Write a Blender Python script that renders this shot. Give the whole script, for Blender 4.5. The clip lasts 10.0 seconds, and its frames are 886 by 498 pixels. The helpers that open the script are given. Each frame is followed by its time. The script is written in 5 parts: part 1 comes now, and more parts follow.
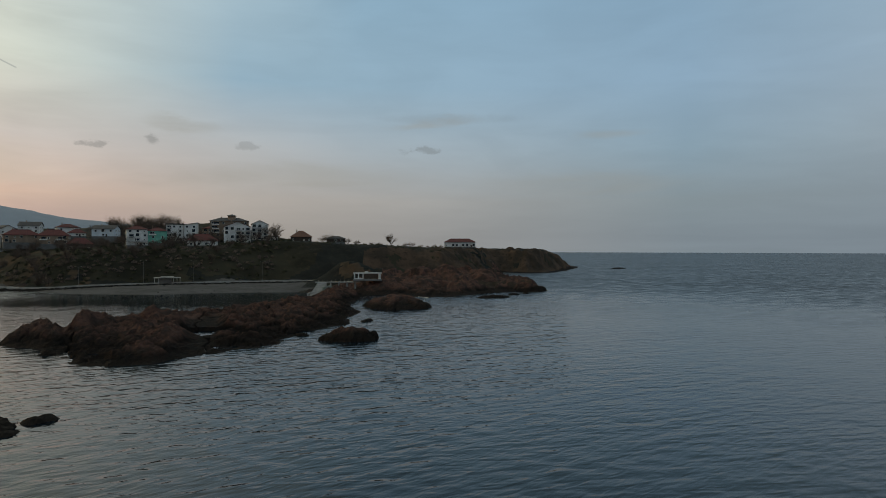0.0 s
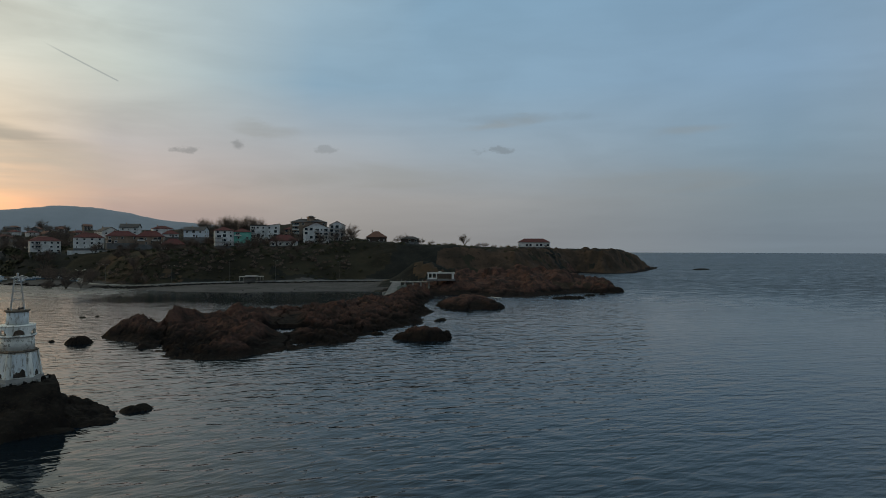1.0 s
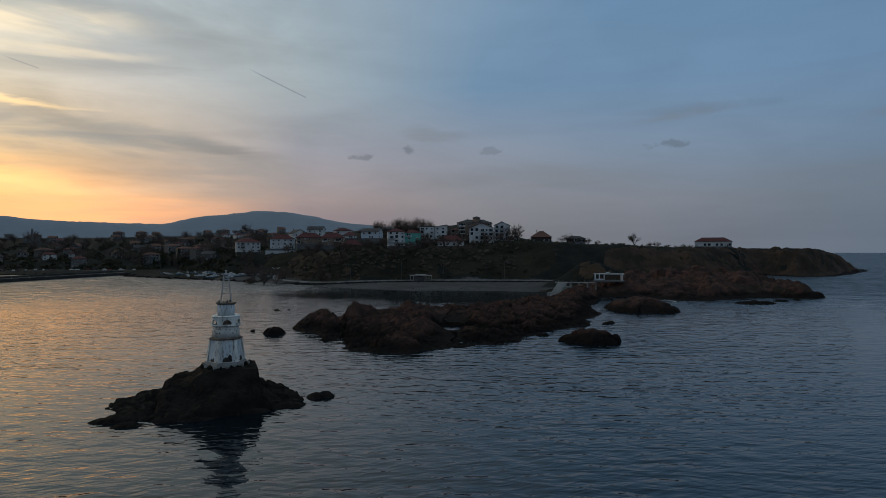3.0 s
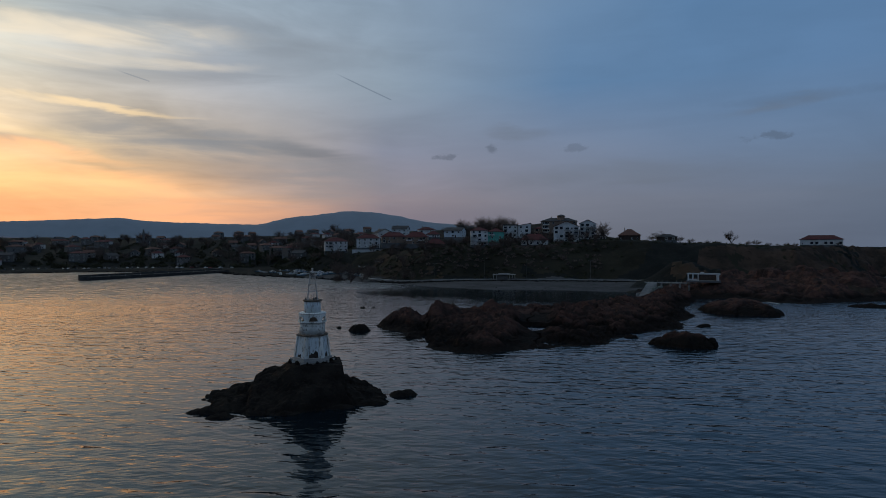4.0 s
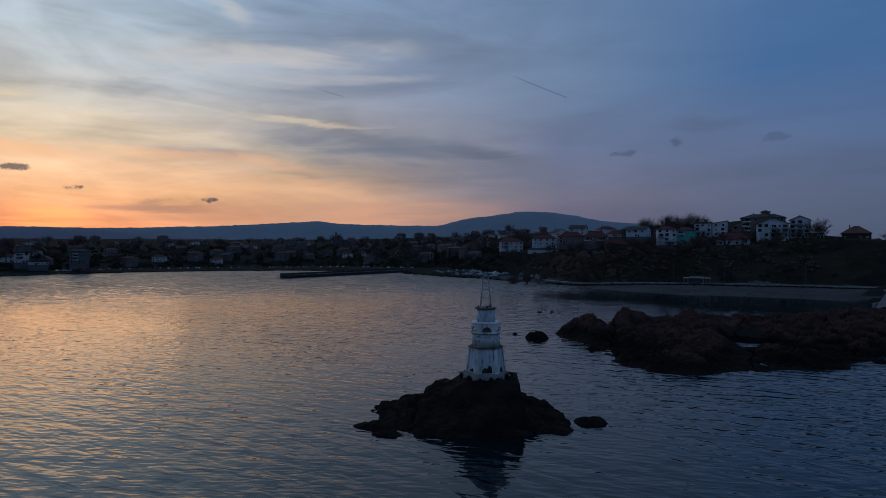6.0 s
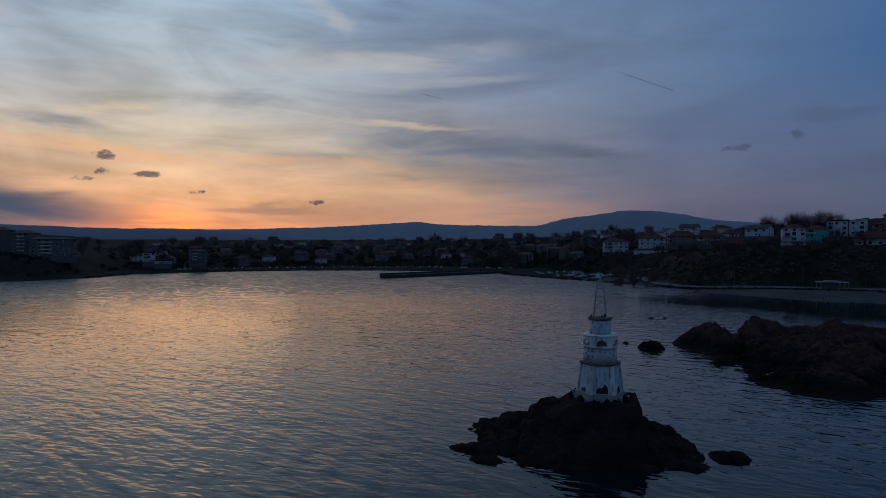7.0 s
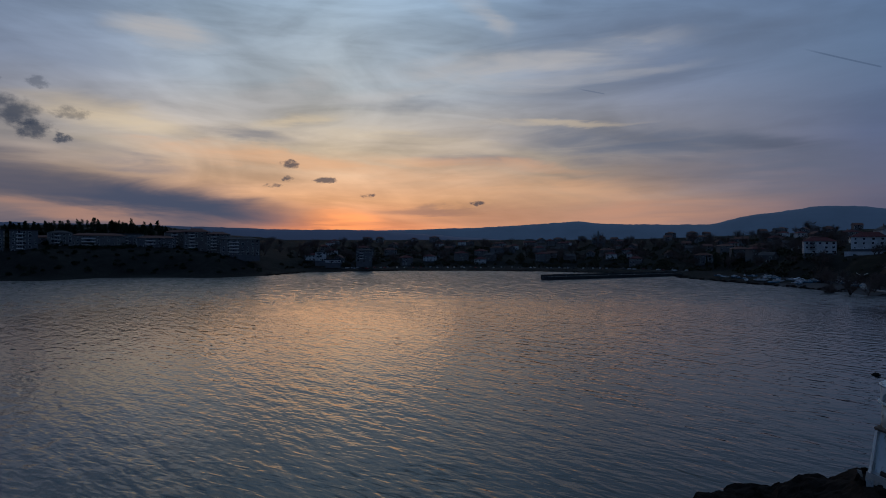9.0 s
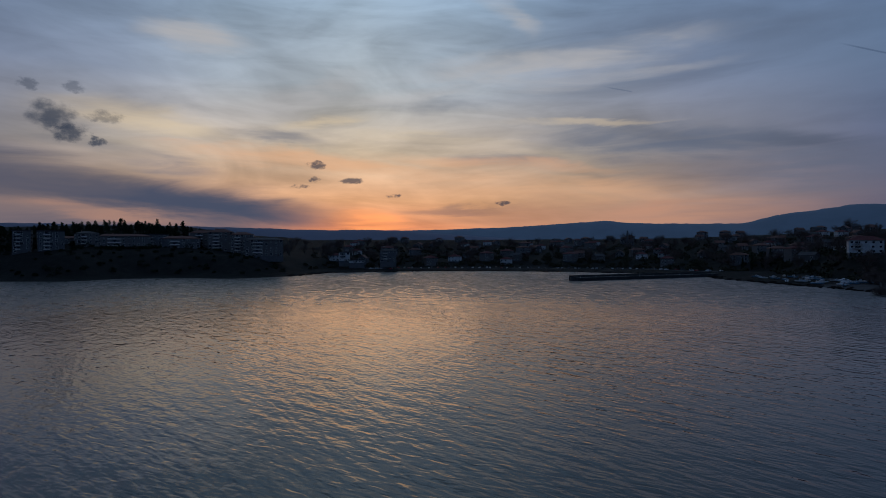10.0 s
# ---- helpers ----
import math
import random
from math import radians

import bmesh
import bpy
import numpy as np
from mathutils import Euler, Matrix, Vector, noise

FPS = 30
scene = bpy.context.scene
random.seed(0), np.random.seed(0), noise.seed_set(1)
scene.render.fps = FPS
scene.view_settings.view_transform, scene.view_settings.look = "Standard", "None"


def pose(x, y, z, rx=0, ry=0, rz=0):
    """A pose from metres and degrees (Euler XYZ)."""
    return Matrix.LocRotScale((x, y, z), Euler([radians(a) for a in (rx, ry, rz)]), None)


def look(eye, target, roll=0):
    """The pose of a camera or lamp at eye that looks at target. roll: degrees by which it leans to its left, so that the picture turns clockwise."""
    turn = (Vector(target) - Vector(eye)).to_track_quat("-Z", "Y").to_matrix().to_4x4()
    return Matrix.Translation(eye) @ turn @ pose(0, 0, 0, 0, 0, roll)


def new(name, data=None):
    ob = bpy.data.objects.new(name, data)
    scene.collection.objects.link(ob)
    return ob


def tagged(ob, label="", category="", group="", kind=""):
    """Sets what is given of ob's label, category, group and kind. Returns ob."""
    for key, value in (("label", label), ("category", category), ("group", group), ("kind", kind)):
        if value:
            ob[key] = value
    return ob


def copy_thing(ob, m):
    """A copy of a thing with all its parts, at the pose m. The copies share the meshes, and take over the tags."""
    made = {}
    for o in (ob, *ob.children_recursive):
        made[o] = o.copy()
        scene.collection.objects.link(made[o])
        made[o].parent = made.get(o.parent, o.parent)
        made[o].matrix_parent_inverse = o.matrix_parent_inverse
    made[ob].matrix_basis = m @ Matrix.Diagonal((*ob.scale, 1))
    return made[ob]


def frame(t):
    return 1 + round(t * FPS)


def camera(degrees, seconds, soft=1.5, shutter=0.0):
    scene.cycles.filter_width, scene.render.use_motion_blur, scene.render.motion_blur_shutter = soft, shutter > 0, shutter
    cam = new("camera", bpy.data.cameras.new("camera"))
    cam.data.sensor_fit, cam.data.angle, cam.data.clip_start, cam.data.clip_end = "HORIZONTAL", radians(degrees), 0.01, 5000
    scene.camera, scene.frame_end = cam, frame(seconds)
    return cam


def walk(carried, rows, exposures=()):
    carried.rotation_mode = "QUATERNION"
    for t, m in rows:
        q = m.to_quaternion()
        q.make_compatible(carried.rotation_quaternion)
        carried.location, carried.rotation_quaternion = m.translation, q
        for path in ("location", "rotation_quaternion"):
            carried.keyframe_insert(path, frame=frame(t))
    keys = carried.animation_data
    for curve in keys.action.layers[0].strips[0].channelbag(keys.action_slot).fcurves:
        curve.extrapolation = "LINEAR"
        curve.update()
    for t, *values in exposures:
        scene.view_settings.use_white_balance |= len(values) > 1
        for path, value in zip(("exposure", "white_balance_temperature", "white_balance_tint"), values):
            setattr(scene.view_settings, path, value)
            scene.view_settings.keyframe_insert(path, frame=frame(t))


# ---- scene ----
cam = camera(72.8, 10.0, soft=0.9)
PATH = [
    (0, (-0.739, -0.429, 22.248), (-0.634, 1.568, 22.249), 0.1),
    (0.5, (-0.661, -0.239, 22.248), (-0.675, 1.761, 22.250), 0.1),
    (1, (-0.618, -0.074, 22.242), (-0.757, 1.922, 22.243), 0.1),
    (1.5, (-0.631, 0.056, 22.254), (-0.905, 2.037, 22.257), 0.1),
    (2, (-0.735, 0.143, 22.244), (-1.143, 2.101, 22.246), 0.1),
    (2.5, (-0.893, 0.330, 22.239), (-1.433, 2.256, 22.241), 0.1),
    (4, (-1.472, 2.140, 22.111), (-2.395, 3.915, 22.108), -0.0),
    (4.5, (-2.319, 3.519, 22.069), (-3.366, 5.224, 22.067), 0.1),
    (5, (-3.794, 5.689, 22.077), (-4.959, 7.315, 22.075), 0.1),
    (5.5, (-5.937, 8.412, 22.188), (-7.214, 9.952, 22.186), 0.0),
    (7, (-15.214, 16.705, 22.374), (-16.820, 17.898, 22.373), 0.0),
    (7.5, (-19.077, 19.111, 22.399), (-20.771, 20.174, 22.399), -0.0),
    (8, (-23.298, 21.359, 22.315), (-25.068, 22.291, 22.314), 0.0),
    (8.5, (-27.912, 23.557, 22.331), (-29.742, 24.364, 22.330), -0.1),
    (9, (-32.682, 25.807, 22.286), (-34.543, 26.540, 22.285), 0.1),
    (9.5, (-37.576, 28.078, 22.297), (-39.452, 28.770, 22.296), 0.0),
    (10, (-42.534, 30.356, 22.282), (-44.425, 31.009, 22.281), 0.0),
]
# The film camera opens up and warms its picture while it looks away from the sunset.
walk(cam, [(t, look(eye, target, roll)) for t, eye, target, roll in PATH],
     exposures=((0.0, 1.85, 17500, 2), (1.0, 1.70, 15000, 1), (2.5, 1.34, 11500, 1), (4.0, 0.86, 8400, 2), (4.5, 0.72, 7500, 3),
                (5.5, 0.42, 6500, 5), (7.0, 0.07, 6150, 5), (7.5, 0.0, 6100, 5), (8.5, -0.06, 6100, 6), (10.0, -0.08, 6100, 6)))

# ---- light: dusk sky after sunset, glow in the west ----
SUN_BEARING = 79.0          # degrees to the left of +y
world = bpy.data.worlds.new("dusk_sky")
scene.world = world
world.use_nodes = True


class Net:
    """Small helper to wire shader nodes."""

    def __init__(self, tree):
        self.t = tree

    def node(self, kind, **props):
        n = self.t.nodes.new(kind)
        for k, v in props.items():
            if k == "blend":
                n.blend_type = v
            elif k == "kind":
                n.data_type = v
            elif k == "interp":
                n.interpolation_type = v
        return n

    def link(self, value, socket):
        if isinstance(value, bpy.types.NodeSocket):
            self.t.links.new(value, socket)
        else:
            socket.default_value = value

    def math(self, op, a, b=0.0, c=0.0):
        n = self.t.nodes.new("ShaderNodeMath")
        n.operation = op
        for i, v in enumerate((a, b, c)):
            self.link(v, n.inputs[i])
        return n.outputs[0]

    def step(self, v, a, b, lo=0.0, hi=1.0):
        n = self.t.nodes.new("ShaderNodeMapRange")
        n.interpolation_type = "SMOOTHSTEP"
        self.link(v, n.inputs[0])
        for i, x in enumerate((a, b, lo, hi)):
            n.inputs[i + 1].default_value = x
        return n.outputs[0]

    def mix(self, f, a, b, blend="MIX"):
        n = self.t.nodes.new("ShaderNodeMix")
        n.data_type, n.blend_type = "RGBA", blend
        self.link(f, n.inputs[0])
        for v, s in ((a, n.inputs[6]), (b, n.inputs[7])):
            self.link((*v, 1) if isinstance(v, tuple) and len(v) == 3 else v, s)
        return n.outputs[2]

    def ramp(self, v, stops):
        n = self.t.nodes.new("ShaderNodeValToRGB")
        self.link(v, n.inputs[0])
        e = n.color_ramp.elements
        while len(e) < len(stops):
            e.new(0.5)
        for el, (p, c) in zip(e, stops):
            el.position = p
        for el, (p, c) in zip(e, stops):
            el.color = (*c, 1)
        return n.outputs[0]

    def noise(self, vec, scale, detail=4.0, rough=0.55, warp=0.0):
        n = self.t.nodes.new("ShaderNodeTexNoise")
        if vec is not None:
            self.t.links.new(vec, n.inputs["Vector"])
        n.inputs["Scale"].default_value, n.inputs["Detail"].default_value = scale, detail
        n.inputs["Roughness"].default_value, n.inputs["Distortion"].default_value = rough, warp
        return n.outputs[0]

    def mapping(self, vec, scale=(1, 1, 1), rot=(0, 0, 0)):
        n = self.t.nodes.new("ShaderNodeMapping")
        self.t.links.new(vec, n.inputs[0])
        n.inputs["Scale"].default_value, n.inputs["Rotation"].default_value = scale, [radians(a) for a in rot]
        return n.outputs[0]


def build_sky():
    n = Net(world.node_tree)
    out = world.node_tree.nodes["Background"]
    co = n.t.nodes.new("ShaderNodeTexCoord").outputs["Generated"]
    sep = n.t.nodes.new("ShaderNodeSeparateXYZ")
    n.t.links.new(co, sep.inputs[0])
    x, y, z = sep.outputs
    bearing = n.math("MULTIPLY", n.math("ARCTAN2", n.math("MULTIPLY", x, -1.0), y), 57.2958)
    elev = n.math("MULTIPLY", n.math("ARCSINE", z), 57.2958)
    away = n.math("ABSOLUTE", n.math("SUBTRACT", bearing, SUN_BEARING))
    away = n.math("MINIMUM", away, n.math("SUBTRACT", 360.0, away))
    u = n.math("DIVIDE", away, 180.0)

    def ring(*stops):
        return n.ramp(u, [(d / 180, c) for d, c in stops])
    rings = [
        (1.0, ring((0, (.86, .22, .085)), (10, (.78, .26, .12)), (20, (.58, .245, .15)), (30, (.34, .185, .16)), (46, (.10, .092, .155)),
                   (63, (.076, .089, .143)), (104, (.041, .068, .136)), (180, (.038, .068, .15)))),
        (4.5, ring((0, (.90, .44, .215)), (12, (.78, .41, .215)), (20, (.53, .32, .195)), (30, (.35, .235, .19)), (46, (.145, .132, .188)),
                   (63, (.094, .111, .180)), (104, (.046, .078, .152)), (180, (.045, .075, .17)))),
        (9.0, ring((0, (.70, .53, .37)), (12, (.58, .45, .345)), (20, (.42, .345, .285)), (30, (.275, .25, .265)), (46, (.125, .147, .24)), (74, (.075, .118, .228)),
                   (104, (.047, .096, .207)), (180, (.105, .125, .21)))),
        (15.0, ring((0, (.48, .50, .52)), (12, (.40, .43, .48)), (20, (.27, .30, .38)), (30, (.195, .225, .315)), (46, (.13, .18, .282)), (63, (.057, .122, .265)),
                    (104, (.047, .104, .242)), (180, (.10, .14, .25)))),
        (25.0, ring((0, (.30, .40, .52)), (12, (.25, .35, .48)), (20, (.20, .285, .42)), (46, (.115, .175, .298)), (74, (.045, .11, .255)), (104, (.041, .10, .24)),
                    (180, (.09, .145, .27)))),
        (45.0, ring((0, (.29, .33, .40)), (28, (.24, .28, .365)), (46, (.17, .235, .345)), (79, (.042, .095, .215)), (110, (.05, .105, .225)), (180, (.11, .17, .30)))),
        (85.0, ring((0, (.12, .19, .33)), (180, (.095, .16, .29)))),
    ]
    col = rings[0][1]
    for (e0, _), (e1, c1) in zip(rings, rings[1:]):
        f = n.t.nodes.new("ShaderNodeMapRange")
        n.link(elev, f.inputs[0])
        f.inputs[1].default_value, f.inputs[2].default_value = e0, e1
        col = n.mix(f.outputs[0], col, c1)

    # high cirrus, drawn out along the horizon
    comb = n.t.nodes.new("ShaderNodeCombineXYZ")
    n.link(n.math("DIVIDE", bearing, 10.0), comb.inputs[0])
    n.link(n.math("DIVIDE", n.math("POWER", n.math("MAXIMUM", elev, 0.0), 0.8), 2.0), comb.inputs[1])
    flat = comb.outputs[0]
    streak = n.noise(n.mapping(flat, (.55, .75, 1), (0, 0, 7)), .95, 5, 0.50, 1.3)
    veil = n.noise(n.mapping(flat, (.6, .8, 1), (0, 0, -12)), .55, 6, 0.55, 0.8)
    fine = n.noise(n.mapping(flat, (.5, 1.3, 1), (0, 0, 5)), 2.0, 4, 0.55, 0.8)
    shade = n.math("ADD", n.math("MULTIPLY", n.step(veil, .30, .72, -1, 1), 0.18), n.math("MULTIPLY", n.step(streak, .30, .70, -1, 1), 0.20))
    shade = n.math("ADD", shade, n.math("MULTIPLY", n.step(fine, .3, .7, -1, 1), 0.09))
    strength = n.math("ADD", n.math("MULTIPLY", n.step(away, 60, 8), 0.7), 0.15)
    gain = n.math("ADD", 1.0, n.math("MULTIPLY", shade, strength))
    gray = n.t.nodes.new("ShaderNodeCombineColor")
    for s in gray.inputs:
        n.link(gain, s)
    col = n.mix(1.0, col, gray.outputs[0], "MULTIPLY")
    # drawn-out sheets of cirrus, wandering a little off their lines
    loose = n.t.nodes.new("ShaderNodeCombineXYZ")
    drift = n.noise(n.mapping(flat, (.5, 1.0, 1)), 1.3, 5, .6, .5)
    drift2 = n.noise(n.mapping(flat, (.7, .7, 1)), .8, 4, .55)
    n.link(n.math("ADD", bearing, n.math("MULTIPLY", n.math("SUBTRACT", drift2, .5), 9.0)), loose.inputs[0])
    n.link(n.math("ADD", elev, n.math("MULTIPLY", n.math("SUBTRACT", drift, .5), 3.4)), loose.inputs[1])
    wispy = n.step(n.noise(n.mapping(flat, (.5, 1.3, 1), (0, 0, 4)), 1.5, 5, .53, 1.2), .28, .62, .3, 1.0)

    def sheet_mask(b, e, tilt, long, wide):
        mp = n.t.nodes.new("ShaderNodeMapping")
        mp.vector_type = "TEXTURE"
        n.t.links.new(loose.outputs[0], mp.inputs[0])
        mp.inputs["Location"].default_value, mp.inputs["Rotation"].default_value, mp.inputs["Scale"].default_value = (b, e, 0), (0, 0, radians(tilt)), (long, wide, 1)
        ln = n.t.nodes.new("ShaderNodeVectorMath")
        ln.operation = "LENGTH"
        n.t.links.new(mp.outputs[0], ln.inputs[0])
        return n.step(ln.outputs["Value"], 1.0, .15)

    def sheets(col, rows, tone, torn=wispy):
        for b, e, tilt, long, wide, dense in rows:
            col = n.mix(n.math("MULTIPLY", n.math("MULTIPLY", sheet_mask(b, e, tilt, long, wide), torn), dense), col, tone)
        return col
    dusk = n.math("MULTIPLY", n.step(bearing, 81, 92), n.step(elev, 6.5, 2.0))
    col = n.mix(n.math("MULTIPLY", dusk, .9), col, (.18, .145, .165))
    # shaded sheets: bearing, height, tilt, half length, half width, density
    col = sheets(col, ((53.2, 9.8, 4.4, 15, 2.5, .75), (38.5, 6.2, 3, 12, 2.6, .6), (46.3, 9.2, 12, 8, 2.2, .5), (65.0, 8.2, 5.8, 9, 1.0, .5), (70.3, 13.4, -2, 9, 1.1, .35),
                       (47.7, 19.2, 6, 17, 2.4, .35), (86.7, 9.9, 5.2, 7, .9, .5), (98.2, 7.7, 8.4, 9, 1.1, .7)), (.115, .138, .20))
    col = sheets(col, ((40.5, 8.4, 8, 6, 1.1, .5), (20.0, 10.7, 5, 4, .8, .35), (12.5, 6.7, -1, 18, 1.8, .3), (-2.0, 11.9, -4, 6, .6, .35), (-16.1, 6.3, 1, 14, 1.6, .25), (-18.6, 10.3, 0, 4.5, .7, .25)), (.066, .082, .125))
    col = sheets(col, ((102, 5.2, 6, 26, 2.8, 1.0), (93, 4.0, 7, 16, 2.0, 1.0), (70.3, 3.5, -2.3, 9, .6, .4), (95, 1.8, 1, 15, .7, .7)), (.072, .082, .128), n.step(streak, .2, .55, .75, 1.0))
    # lit sheets, pale high up and golden lower down
    col = sheets(col, ((93.0, 18.2, -1, 5, 1.5, .8), (65.5, 21.2, 29, 4.5, 1.2, .6), (60.5, 17.0, -4.5, 20, 1.8, .75), (57, 15.4, -3, 16, 1.0, .5), (84.0, 13.7, -17, 9, 2.2, .7), (74, 14.2, -6, 11, 1.2, .5)), (.50, .46, .45))
    col = sheets(col, ((58, 11.7, .4, 11, .42, .38), (82.1, 11.6, -6.7, 6, .8, .6), (97.8, 11.0, 5, 10, 1.8, .6), (72, 10.3, 3, 12, .6, .3)), (.80, .60, .38))
    col = sheets(col, ((81.8, 7.9, 4.8, 15, 1.1, .65), (66.2, 8.0, 4.3, 16, .8, .5), (60.3, 5.3, 0, 18, 1.5, .45), (63.8, 6.6, 5, 14, .9, .3), (92, 8.4, 6, 8, .8, .45)), (.84, .44, .235))
    col = sheets(col, ((101, 2.9, 6.7, 9, .9, .5), (52, 3.4, 1, 17, 2.4, .75), (60, 2.6, 0, 18, 1.6, .5)), (.58, .29, .185))

    # small dark cumulus scraps: bearing, height, half width, half height in degrees, density
    rag = n.noise(n.mapping(co, (1, 1, 1.5)), 58.0, 5, 0.66)
    rag2 = n.noise(n.mapping(co, (1, 1, 2.2)), 16.0, 3, 0.6)
    for b, e, wx, wy, dense in ((104.0, 10.5, 1.7, 1.3, .95), (102.8, 9.4, 1.3, .8, .95), (101.0, 8.7, .6, .4, .85), (105.6, 12.8, .7, .4, .5), (102.5, 13.0, .7, .5, .45),
                                (100.4, 10.8, 1.3, .5, .5), (109.5, 12.3, 1.2, .5, .45),
                                (83.1, 7.75, .85, .38, .9), (83.1, 6.4, .65, .27, .9), (84.4, 5.8, .9, .2, .75), (79.7, 6.35, .95, .28, .95),
                                (75.5, 5.0, 1.1, .22, .85), (65.2, 4.3, .65, .2, .9), (27.2, 8.6, 1.1, .32, .42), (23.0, 9.5, .7, .62, .42), (14.8, 9.2, 1.1, .4, .28),
                                (0.5, 9.15, 1.0, .4, .38), (-1.4, 9.35, 1.2, .36, .38), (-3.5, 12.2, 7.0, .5, .12)):
        dx = n.math("DIVIDE", n.math("SUBTRACT", bearing, b), wx)
        dy = n.math("DIVIDE", n.math("SUBTRACT", elev, e), wy)
        q = n.math("ADD", n.math("MULTIPLY", dx, dx), n.math("MULTIPLY", dy, dy))
        q = n.math("ADD", q, n.math("MULTIPLY", n.math("SUBTRACT", n.math("MULTIPLY_ADD", rag2, 0.5, n.math("MULTIPLY", rag, 0.5)), 0.5), 13.0 / (1 + wx * wy)))
        col = n.mix(n.math("MULTIPLY", n.step(q, 1.4, .0), min(dense * 1.15, .95)), col, n.mix(1.0, n.mix(.6, col, (.10, .13, .20)), (.42, .44, .47), "MULTIPLY"))
    # two old contrails
    for b0, e0, b1, e1, w, dense in ((37.9, 16.1, 32.4, 13.8, .085, .6), (56.0, 14.6, 53.5, 14.0, .08, .35)):
        length = math.hypot(b1 - b0, e1 - e0)
        ux, uy = (b1 - b0) / length, (e1 - e0) / length
        px, py = n.math("SUBTRACT", bearing, b0), n.math("SUBTRACT", elev, e0)
        along = n.math("ADD", n.math("MULTIPLY", px, ux), n.math("MULTIPLY", py, uy))
        across = n.math("ABSOLUTE", n.math("SUBTRACT", n.math("MULTIPLY", px, uy), n.math("MULTIPLY", py, ux)))
        m = n.math("MULTIPLY", n.step(across, w, w * .3), n.math("MULTIPLY", n.step(along, 0, length * .35), n.step(along, length + .1, length - .1)))
        col = n.mix(n.math("MULTIPLY", m, dense), col, (.07, .10, .17))
    # the sun's last glow behind the cloud edge
    gx = n.math("DIVIDE", n.math("SUBTRACT", bearing, 78.2), 4.2)
    gy = n.math("DIVIDE", n.math("SUBTRACT", elev, 2.6), 1.3)
    glow = n.math("ADD", n.math("ADD", n.math("MULTIPLY", gx, gx), n.math("MULTIPLY", gy, gy)), n.math("MULTIPLY", n.math("SUBTRACT", drift, .5), 3.2))
    glow = n.step(glow, 1.1, -.5)
    col = n.mix(n.math("MULTIPLY", glow, n.step(fine, .3, .6, .3, .85)), col, (1.45, .48, .15))
    n.link(col, out.inputs[0])
    out.inputs[1].default_value = 1.0


build_sky()
sun = new("sun", bpy.data.lights.new("sun", "SUN"))
sun.data.energy, sun.data.angle, sun.data.color = 0.05, radians(24), (1.0, 0.55, 0.28)
sun.matrix_world = look((0, 0, 0), (math.sin(radians(SUN_BEARING)), -math.cos(radians(SUN_BEARING)), -math.tan(radians(2.5))))

# ---- materials ----
def material(name, base, rough=0.8, second=None, spots=None, scale=1.0, bump=0.0, bump_scale=6.0, metal=0.0, stretch=(1, 1, 1), spread=(.35, .65), spec=0.2, tide=0.0, cover=(.5, .75)):
    """Procedural surface: two colours mixed by broad noise, a third by fine noise, and relief."""
    m = bpy.data.materials.new(name)
    m.use_nodes = True
    n = Net(m.node_tree)
    bsdf = m.node_tree.nodes["Principled BSDF"]
    co = n.mapping(n.t.nodes.new("ShaderNodeTexCoord").outputs["Object"], stretch)
    second = second or tuple(c * 0.7 for c in base)
    spots = spots or tuple(c * 0.8 for c in second)
    col = n.mix(n.step(n.noise(co, 0.5 * scale, 5), *spread), base, second)
    col = n.mix(n.step(n.noise(co, 3.1 * scale, 6, 0.65), *cover, 0, .8), col, spots)
    rnd = n.t.nodes.new("ShaderNodeObjectInfo").outputs["Random"]
    col = n.mix(1.0, col, n.ramp(rnd, [(0, (.88, .88, .88)), (1, (1, 1, 1))]), "MULTIPLY")
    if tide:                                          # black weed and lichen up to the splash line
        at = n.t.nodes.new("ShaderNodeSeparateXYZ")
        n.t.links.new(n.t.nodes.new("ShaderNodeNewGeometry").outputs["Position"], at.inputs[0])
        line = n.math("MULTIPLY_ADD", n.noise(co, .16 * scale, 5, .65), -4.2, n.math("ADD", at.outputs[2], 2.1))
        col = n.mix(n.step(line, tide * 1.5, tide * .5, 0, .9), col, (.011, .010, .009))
    n.link(col, bsdf.inputs["Base Color"])
    n.link(n.step(n.noise(co, 2 * scale, 3), .3, .7, max(rough - .1, 0), min(rough + .1, 1)), bsdf.inputs["Roughness"])
    bsdf.inputs["Metallic"].default_value = metal
    bsdf.inputs["Specular IOR Level"].default_value = spec
    if bump:
        b = n.t.nodes.new("ShaderNodeBump")
        b.inputs["Strength"].default_value, b.inputs["Distance"].default_value = 1.0, bump
        n.link(n.noise(co, bump_scale, 8, 0.65), b.inputs["Height"])
        n.link(b.outputs[0], bsdf.inputs["Normal"])
    return m


PLASTER = material("white_plaster", (.56, .57, .57), .85, (.44, .44, .44), (.32, .30, .27), .6, .02, 8)
TOWER_PAINT = material("weathered_white_paint", (.78, .78, .75), .8, (.56, .56, .52), (.20, .17, .14), .9, .03, 5, stretch=(1, 1, .35), cover=(.5, .66))
PEELING = material("peeling_white_paint", (.72, .72, .68), .85, (.50, .49, .45), (.11, .095, .08), .8, .04, 6, spread=(.3, .6), cover=(.53, .63))
WEATHERED_GREEN = material("weathered_green_concrete", (.15, .20, .165), .9, (.20, .20, .18), (.09, .10, .085), 1.2, .03, 6)
TOWER_BLUE = material("faded_blue_white_paint", (.66, .72, .74), .8, (.48, .53, .55), (.17, .145, .12), 1.0, .03, 5, stretch=(1, 1, .3), cover=(.5, .64))
